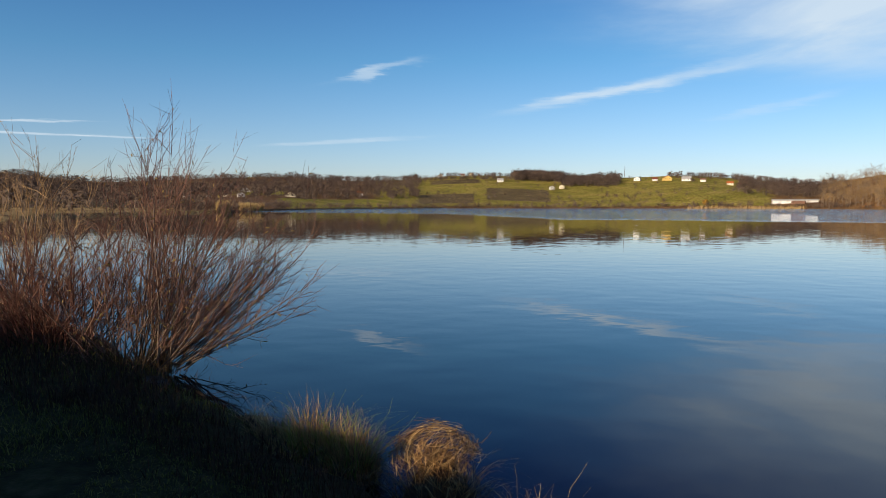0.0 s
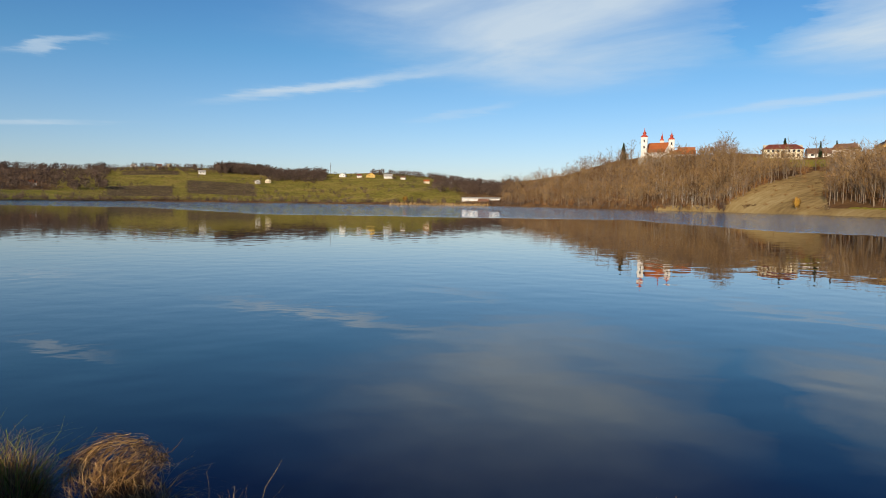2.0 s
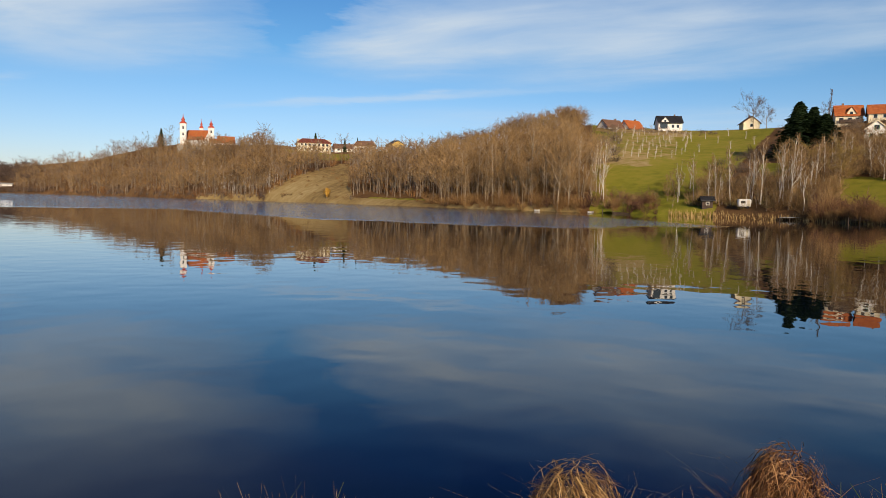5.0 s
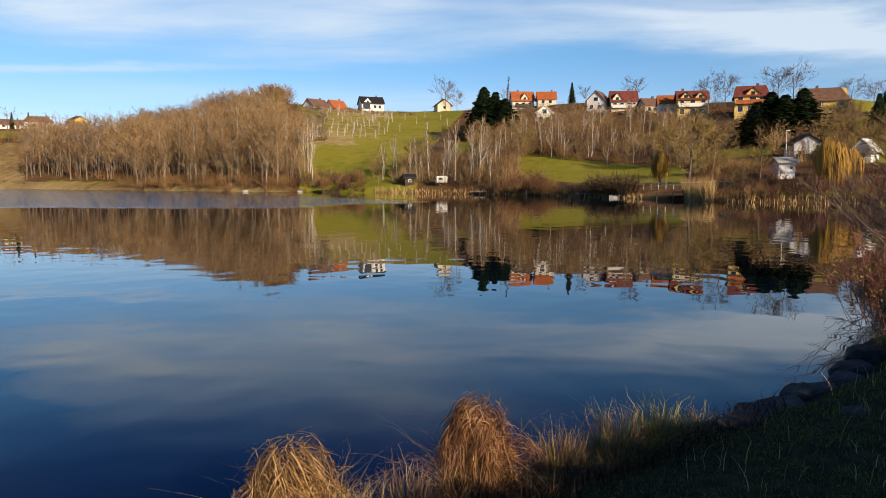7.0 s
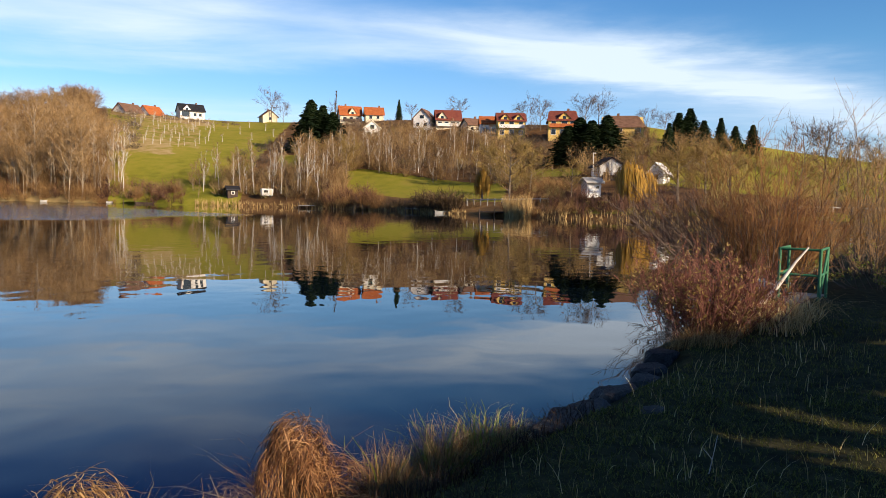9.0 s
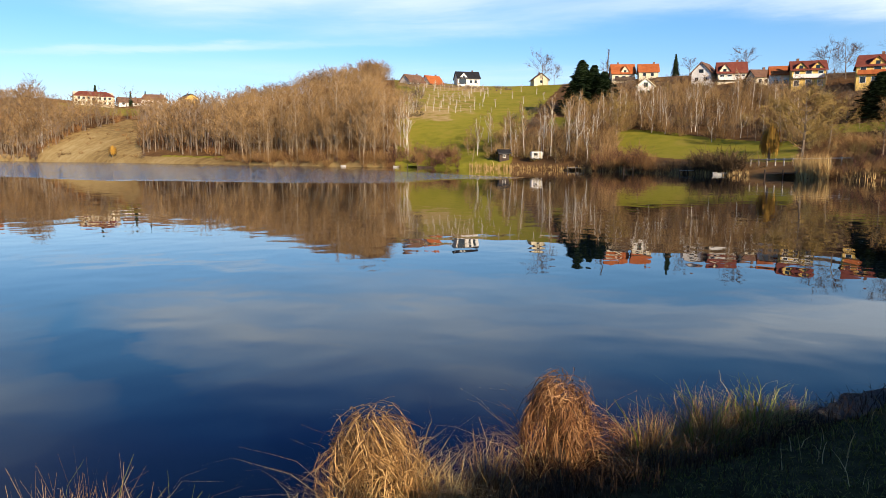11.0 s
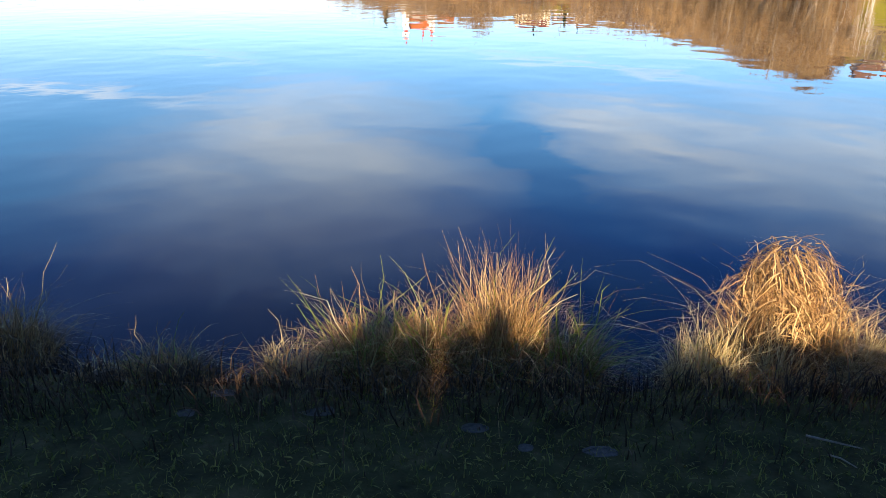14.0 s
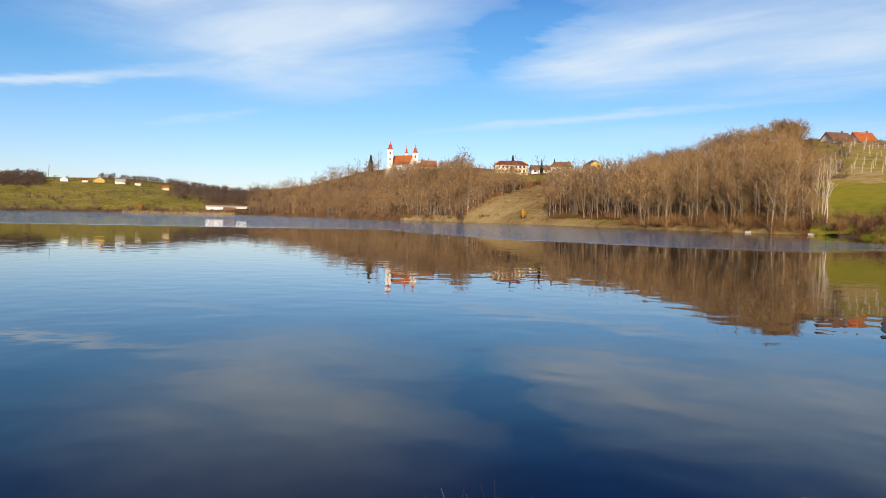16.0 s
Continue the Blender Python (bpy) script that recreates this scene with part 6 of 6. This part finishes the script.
def stick(points, radii, label, mat=PALE_BARK, name="stick"):
    s = Soup()
    for p, r in zip(points, radii):
        s.tube(p, r, 6)
    me = s.mesh(name, True)
    me.materials.append(mat)
    return tagged(new(name, me), label, "stick")


def lying(n, s, up=0.03):
    x, y = bank_xy(n, s)
    return np.array([x, y, float(ground_z(x, y)) + up])


DRY_WOOD = plain("dry_grey_wood", (0.14, 0.11, 0.08), (0.3, 0.25, 0.19), 9.0, 0.8)
stick([[lying(2.12, 1.34), lying(2.07, 1.42, 0.03), lying(2.02, 1.49)]], [[0.005, 0.004, 0.002]], "pale dry stick lying in the grass", DRY_WOOD)
stick([[lying(2.0, 1.36, 0.02), lying(1.96, 1.38, 0.03), lying(1.9, 1.4)]], [[0.004, 0.003, 0.002]], "short dry stick in the grass", DRY_WOOD)
p0 = lying(1.05, 4.36, 0.0)
stick([[p0, p0 + np.array([0.08, -0.06, 0.06]), p0 + np.array([0.2, -0.15, 0.16])], [p0 + np.array([0.08, -0.06, 0.06]), p0 + np.array([0.18, -0.05, 0.09])]], [[0.004, 0.003, 0.002], [0.003, 0.001]], "forked dry twig stuck in the turf")


# ---- shrubs at both ends of the bank ----
def shrub(name, n, s, label, stems, height, flare, seed, mats, lean=(0, 0), thick=0.012, twigs=11, base_spread=0.35, low=0.35, leaves=0, leaf_mat=None, fine=0.004, side_twigs=3):
    rng = np.random.default_rng(seed)
    x, y = bank_xy(n, s)
    z = max(float(ground_z(x, y)), 0.0)
    t = thing(name, label, "shrub", (x, y, z))
    wood, twig, leaf = Soup(), Soup(), Soup()
    for i in range(stems):
        a = rng.random() * 6.283
        tilt = flare * rng.random() ** 0.8
        ln = height * rng.uniform(low, 1.0) * (1.0 - 0.25 * tilt / max(flare, 0.1))
        way = np.array([math.cos(a) * math.sin(tilt) + lean[0], math.sin(a) * math.sin(tilt) + lean[1], math.cos(tilt)])
        way /= np.linalg.norm(way)
        b = np.array([math.cos(a), math.sin(a), 0]) * base_spread * rng.random()
        pts = [b]
        for k in range(5):
            way = way + rng.normal(0, 0.05, 3) + np.array([0, 0, 0.035])
            way /= np.linalg.norm(way)
            pts.append(pts[-1] + way * ln / 5)
        pts = np.array(pts)
        pts[:, 2] = np.maximum(pts[:, 2], 0.02)
        r = thick * rng.uniform(0.6, 1.2)
        wood.tube(pts, r * np.array([1, 0.85, 0.68, 0.5, 0.32, 0.12]), 4)
        for j in range(twigs):
            f = rng.uniform(0.2, 0.98) * 5
            k = min(int(f), 4)
            p = pts[k] + (pts[k + 1] - pts[k]) * (f - k)
            w = (pts[k + 1] - pts[k]) / (np.linalg.norm(pts[k + 1] - pts[k]) + 1e-9) + rng.normal(0, 0.42, 3)
            w /= np.linalg.norm(w)
            tl = ln * rng.uniform(0.12, 0.3)
            q = p + w * tl * 0.5 + rng.normal(0, 0.02, 3)
            e = q + (w + np.array([0, 0, 0.25]) + rng.normal(0, 0.15, 3)) * tl * 0.5
            twig.tube([p, q, e], [fine, fine * 0.75, fine * 0.3], 3)
            for _ in range(side_twigs):
                g = p + (e - p) * rng.uniform(0.25, 0.95)
                w2 = w + rng.normal(0, 0.5, 3)
                g2 = g + w2 / np.linalg.norm(w2) * tl * rng.uniform(0.2, 0.5)
                twig.tube([g, g2], [fine * 0.6, fine * 0.25], 3)
            for _ in range(leaves if rng.random() < 0.35 else 0):
                g = p + (e - p) * rng.uniform(0.4, 1.0) + rng.normal(0, 0.03, 3)
                u, w3 = rng.normal(0, 1, 3), rng.normal(0, 1, 3)
                u, w3 = u / np.linalg.norm(u) * 0.035, w3 / np.linalg.norm(w3) * 0.012
                leaf.put([g - u, g + w3, g + u, g - w3], [(0, 1, 2), (0, 2, 3)])
    part("branchwork", wood.mesh("branchwork", True), mats[0], t)
    part("twig_crown", twig.mesh("twig_crown"), mats[1], t)
    if leaf.count:
        part("withered_foliage", leaf.mesh("withered_foliage"), leaf_mat, t, "a few withered leaves")
    return t


STEM = plain("willow_stems", (0.08, 0.055, 0.042), (0.24, 0.175, 0.13), 14.0, 0.7)
WILLOW_TWIG = fibre("willow_twigs", (0.08, 0.04, 0.03), (0.17, 0.085, 0.06), (0.28, 0.16, 0.11))
DOGWOOD_TWIG = fibre("dogwood_twigs", (0.1, 0.04, 0.03), (0.22, 0.085, 0.06), (0.36, 0.17, 0.11))
RED_STEM = plain("russet_stems", (0.1, 0.036, 0.026), (0.22, 0.09, 0.062), 14.0, 0.7)
DRY_LEAF = fibre("withered_leaves", (0.16, 0.1, 0.03), (0.3, 0.2, 0.06), (0.42, 0.33, 0.12), 0.6, 0.3)
OCHRE_LEAF = fibre("ochre_leaves", (0.28, 0.13, 0.03), (0.42, 0.22, 0.05), (0.5, 0.32, 0.1), 0.6, 0.3)
shrub("willow_shrub", 3.95, -8.35, "leafless fanned willow shrub with russet twigs at the water", 62, 2.5, 1.3, 201, [STEM, WILLOW_TWIG], (0.1, 0.05), 0.011, 13, 0.6, 0.45, 1, DRY_LEAF)
shrub("willow_shrub", 4.05, -8.2, "low willow boughs reaching out over the water", 46, 2.6, 0.8, 206, [STEM, WILLOW_TWIG], (0.8, 0.1), 0.01, 14, 0.45, 0.5, 1, DRY_LEAF)
shrub("willow_shrub", 4.1, -8.15, "tall bare willow stems rising from the shrub", 16, 3.4, 0.26, 202, [STEM, WILLOW_TWIG], (0.03, 0.0), 0.014, 20, 0.3, 0.7, 1, DRY_LEAF)
shrub("bramble_thicket", 3.3, -9.3, "dense russet bramble thicket on the bank", 150, 1.8, 1.1, 203, [RED_STEM, TWIG_RED], (-0.1, 0), 0.008, 11, 0.9, 0.4)
shrub("willow_shrub", 3.4, -11.0, "tangled bare willow shrub further along the bank", 44, 2.6, 1.1, 204, [STEM, TWIG], (0, 0), 0.013, 11, 0.9, 0.45)
shrub("willow_shrub", 4.2, -13.5, "bare olive-brown willow shrub at the far end", 40, 3.0, 0.9, 205, [STEM, TWIG], (0, 0), 0.014, 11, 1.0, 0.5)
shrub("dogwood_shrub", 2.5, 9.75, "dense red-twigged shrub overhanging the water", 170, 1.25, 0.75, 211, [RED_STEM, DOGWOOD_TWIG], (0.05, -0.05), 0.006, 10, 0.75, 0.45, 4, DRY_LEAF)
shrub("dogwood_shrub", 2.5, 10.5, "red-twigged shrub by the railing", 60, 1.1, 1.0, 212, [RED_STEM, DOGWOOD_TWIG], (0.0, 0.0), 0.007, 9, 0.6, 0.5)
shrub("willow_shrub", 2.9, 16.2, "large bare willow shrub with long russet-brown wands", 150, 3.4, 0.6, 213, [STEM, RUST_TWIG], (0.0, 0.0), 0.013, 14, 0.7, 0.4, fine=0.0055)
shrub("willow_shrub", 3.3, 15.8, "low bare willow boughs above the water", 60, 3.6, 0.55, 214, [STEM, TWIG_GREY], (0.55, 0.95), 0.014, 12, 0.6, 0.5, fine=0.006)
shrub("leafy_shrub", 1.4, 19.5, "ochre-leaved shrub behind the railing", 70, 2.8, 0.8, 215, [STEM, TWIG], (0, 0), 0.012, 11, 0.8, 0.5, 5, OCHRE_LEAF)
shrub("leafy_shrub", 0.6, 15.8, "yellow-green low shrub beside the path", 40, 1.1, 1.1, 216, [STEM, TWIG], (0, 0), 0.007, 9, 1.0, 0.5, 6, SEDGE_GREEN)
shrub("leafy_shrub", 1.2, 26.0, "olive-brown bush further along the shore", 60, 4.8, 0.8, 217, [STEM, TWIG], (0, 0), 0.018, 12, 1.4, 0.5, 3, OCHRE_LEAF, 0.008)


def railing():
    x, y = bank_xy(2.2, 13.25)
    z = 0.33
    g = thing("railing", "green tubular steel railing at a small landing", "railing", (x, y, z), math.degrees(math.atan2(-0.755, -0.657)))

    def bar(name, a, b, r=0.022):
        s = Soup()
        s.tube([a, b], [r, r], 8)
        part(name, s.mesh(name, True), GREEN_PAINT, g)

    # x runs inland from the water, y along the bank
    for px, py in ((0, 0), (0.62, 0), (0.62, 0.9), (0, 0.9)):
        bar("post", (px, py, -0.1), (px, py, 0.95), 0.026)
    for a, b in (((0, 0), (0.62, 0)), ((0.62, 0), (0.62, 0.9)), ((0, 0), (0, 0.9))):
        for h in (0.93, 0.5):
            bar("rail", (*a, h), (*b, h))
    bar("brace", (0.62, 0.0, 0.05), (0.62, 0.9, 0.9))


railing()
x, y = bank_xy(1.8, 13.9)
slab = thing("concrete_slab", "pale concrete landing slab set in the bank", "slab", (x, y, 0.3), -41)
part("slab", a_box(-0.75, 0.95, -0.75, 0.45, -0.25, 0.06, 0.015), CONCRETE, slab)
e0, e1 = np.array([*bank_xy(2.25, 10.9), 0.42]), np.array([*bank_xy(1.75, 13.1), 1.3])
bend = (e0 + e1) / 2 + np.array([0, 0, -0.12])
bough = [e0, e0 * 0.72 + e1 * 0.28 + np.array([0, 0, -0.13]), bend, e0 * 0.22 + e1 * 0.78 + np.array([0, 0, -0.02]), e1]
stick([bough, [bend, bend + np.array([0.22, 0.1, 0.05]), bend + np.array([0.42, 0.12, 0.02])]], [[0.04, 0.036, 0.03, 0.022, 0.014], [0.018, 0.013, 0.005]],
      "pale barkless branch leaning on the railing", PALE_BARK, "dead_branch")


# ---- unseen hedge added on the landward side to cast the shade over the bank ----
def shade_hedge_top(s):
    # heights set so the shade line falls across the tussocks
    return np.interp(s, [-45, -12, -7, -3.2, -2.3, -1.4, -0.8, -0.2, 0.5, 2.4, 23], [4.38, 4.38, 4.24, 4.2, 4.06, 4.07, 4.07, 4.0, 4.0, 3.95, 3.86])


def hedge(n, s0, s1, label, seed, gaps):
    rng = np.random.default_rng(seed)
    t = thing("hedge", label, "hedge", (*bank_xy(n, (s0 + s1) / 2), 0.55), -41.0, "hedges behind the bank")
    ln = s1 - s0
    leaf, wood = Soup(), Soup()
    count = int(ln * 1000)
    a = rng.uniform(-ln / 2, ln / 2, count)
    middle = (s0 + s1) / 2
    top = shade_hedge_top(a + middle) + 0.025 * np.sin((a + middle) * 1.3) + 0.025 * np.sin((a + middle) * 3.7)
    h = top * rng.random(count) ** 0.42
    ok = np.ones(count, bool)
    # leaves left out so that patches of sun reach the turf
    for g0, g1, h0, h1 in gaps:
        ok &= ~((a > g0) & (a < g1) & (h > h0 + 0.25 * np.sin(a * 5)) & (h < h1 + 0.2 * np.sin(a * 7)))
    a, h = a[ok], h[ok]
    d = rng.normal(0, 0.35, len(a))
    u, w = rng.normal(0, 1, (len(a), 3)), rng.normal(0, 1, (len(a), 3))
    u = u / np.linalg.norm(u, axis=1)[:, None] * 0.2
    w = w / np.linalg.norm(w, axis=1)[:, None] * 0.15
    p = np.stack([a, d, h], -1)
    v = np.stack([p - u, p + w, p + u, p - w], 1).reshape(-1, 3)
    k = np.arange(len(a))[:, None] * 4
    leaf.put(v, np.concatenate([k + np.array([[0, 1, 2]]), k + np.array([[0, 2, 3]])]))
    part("foliage", leaf.mesh("foliage"), NEEDLE, t)
    for i in range(int(ln / 1.5)):
        px = -ln / 2 + 0.7 + i * 1.5
        wood.tube([(px, 0, -0.3), (px + rng.normal(0, 0.1), 0, 2.1), (px, 0, 3.7)], [0.06, 0.045, 0.015], 6)
    part("branchwork", wood.mesh("branchwork", True), BARK, t)


hedge(-10.0, -45, -3.5, "taller unseen hedge added to shade the bank towards the willows", 3, [])
hedge(-10.0, -3.5, 2.2, "tall dense unseen hedge added to shade the bank", 1, [])
hedge(-10.0, 2.2, 23, "tall unseen hedge added to shade the bank, with gaps that let sun through", 2, [(-9.0, -7.7, 2.5, 3.65), (-7.4, -5.4, 2.2, 3.5), (-4.4, -1.6, 1.6, 3.5), (0, 5, 1.0, 3.3)])
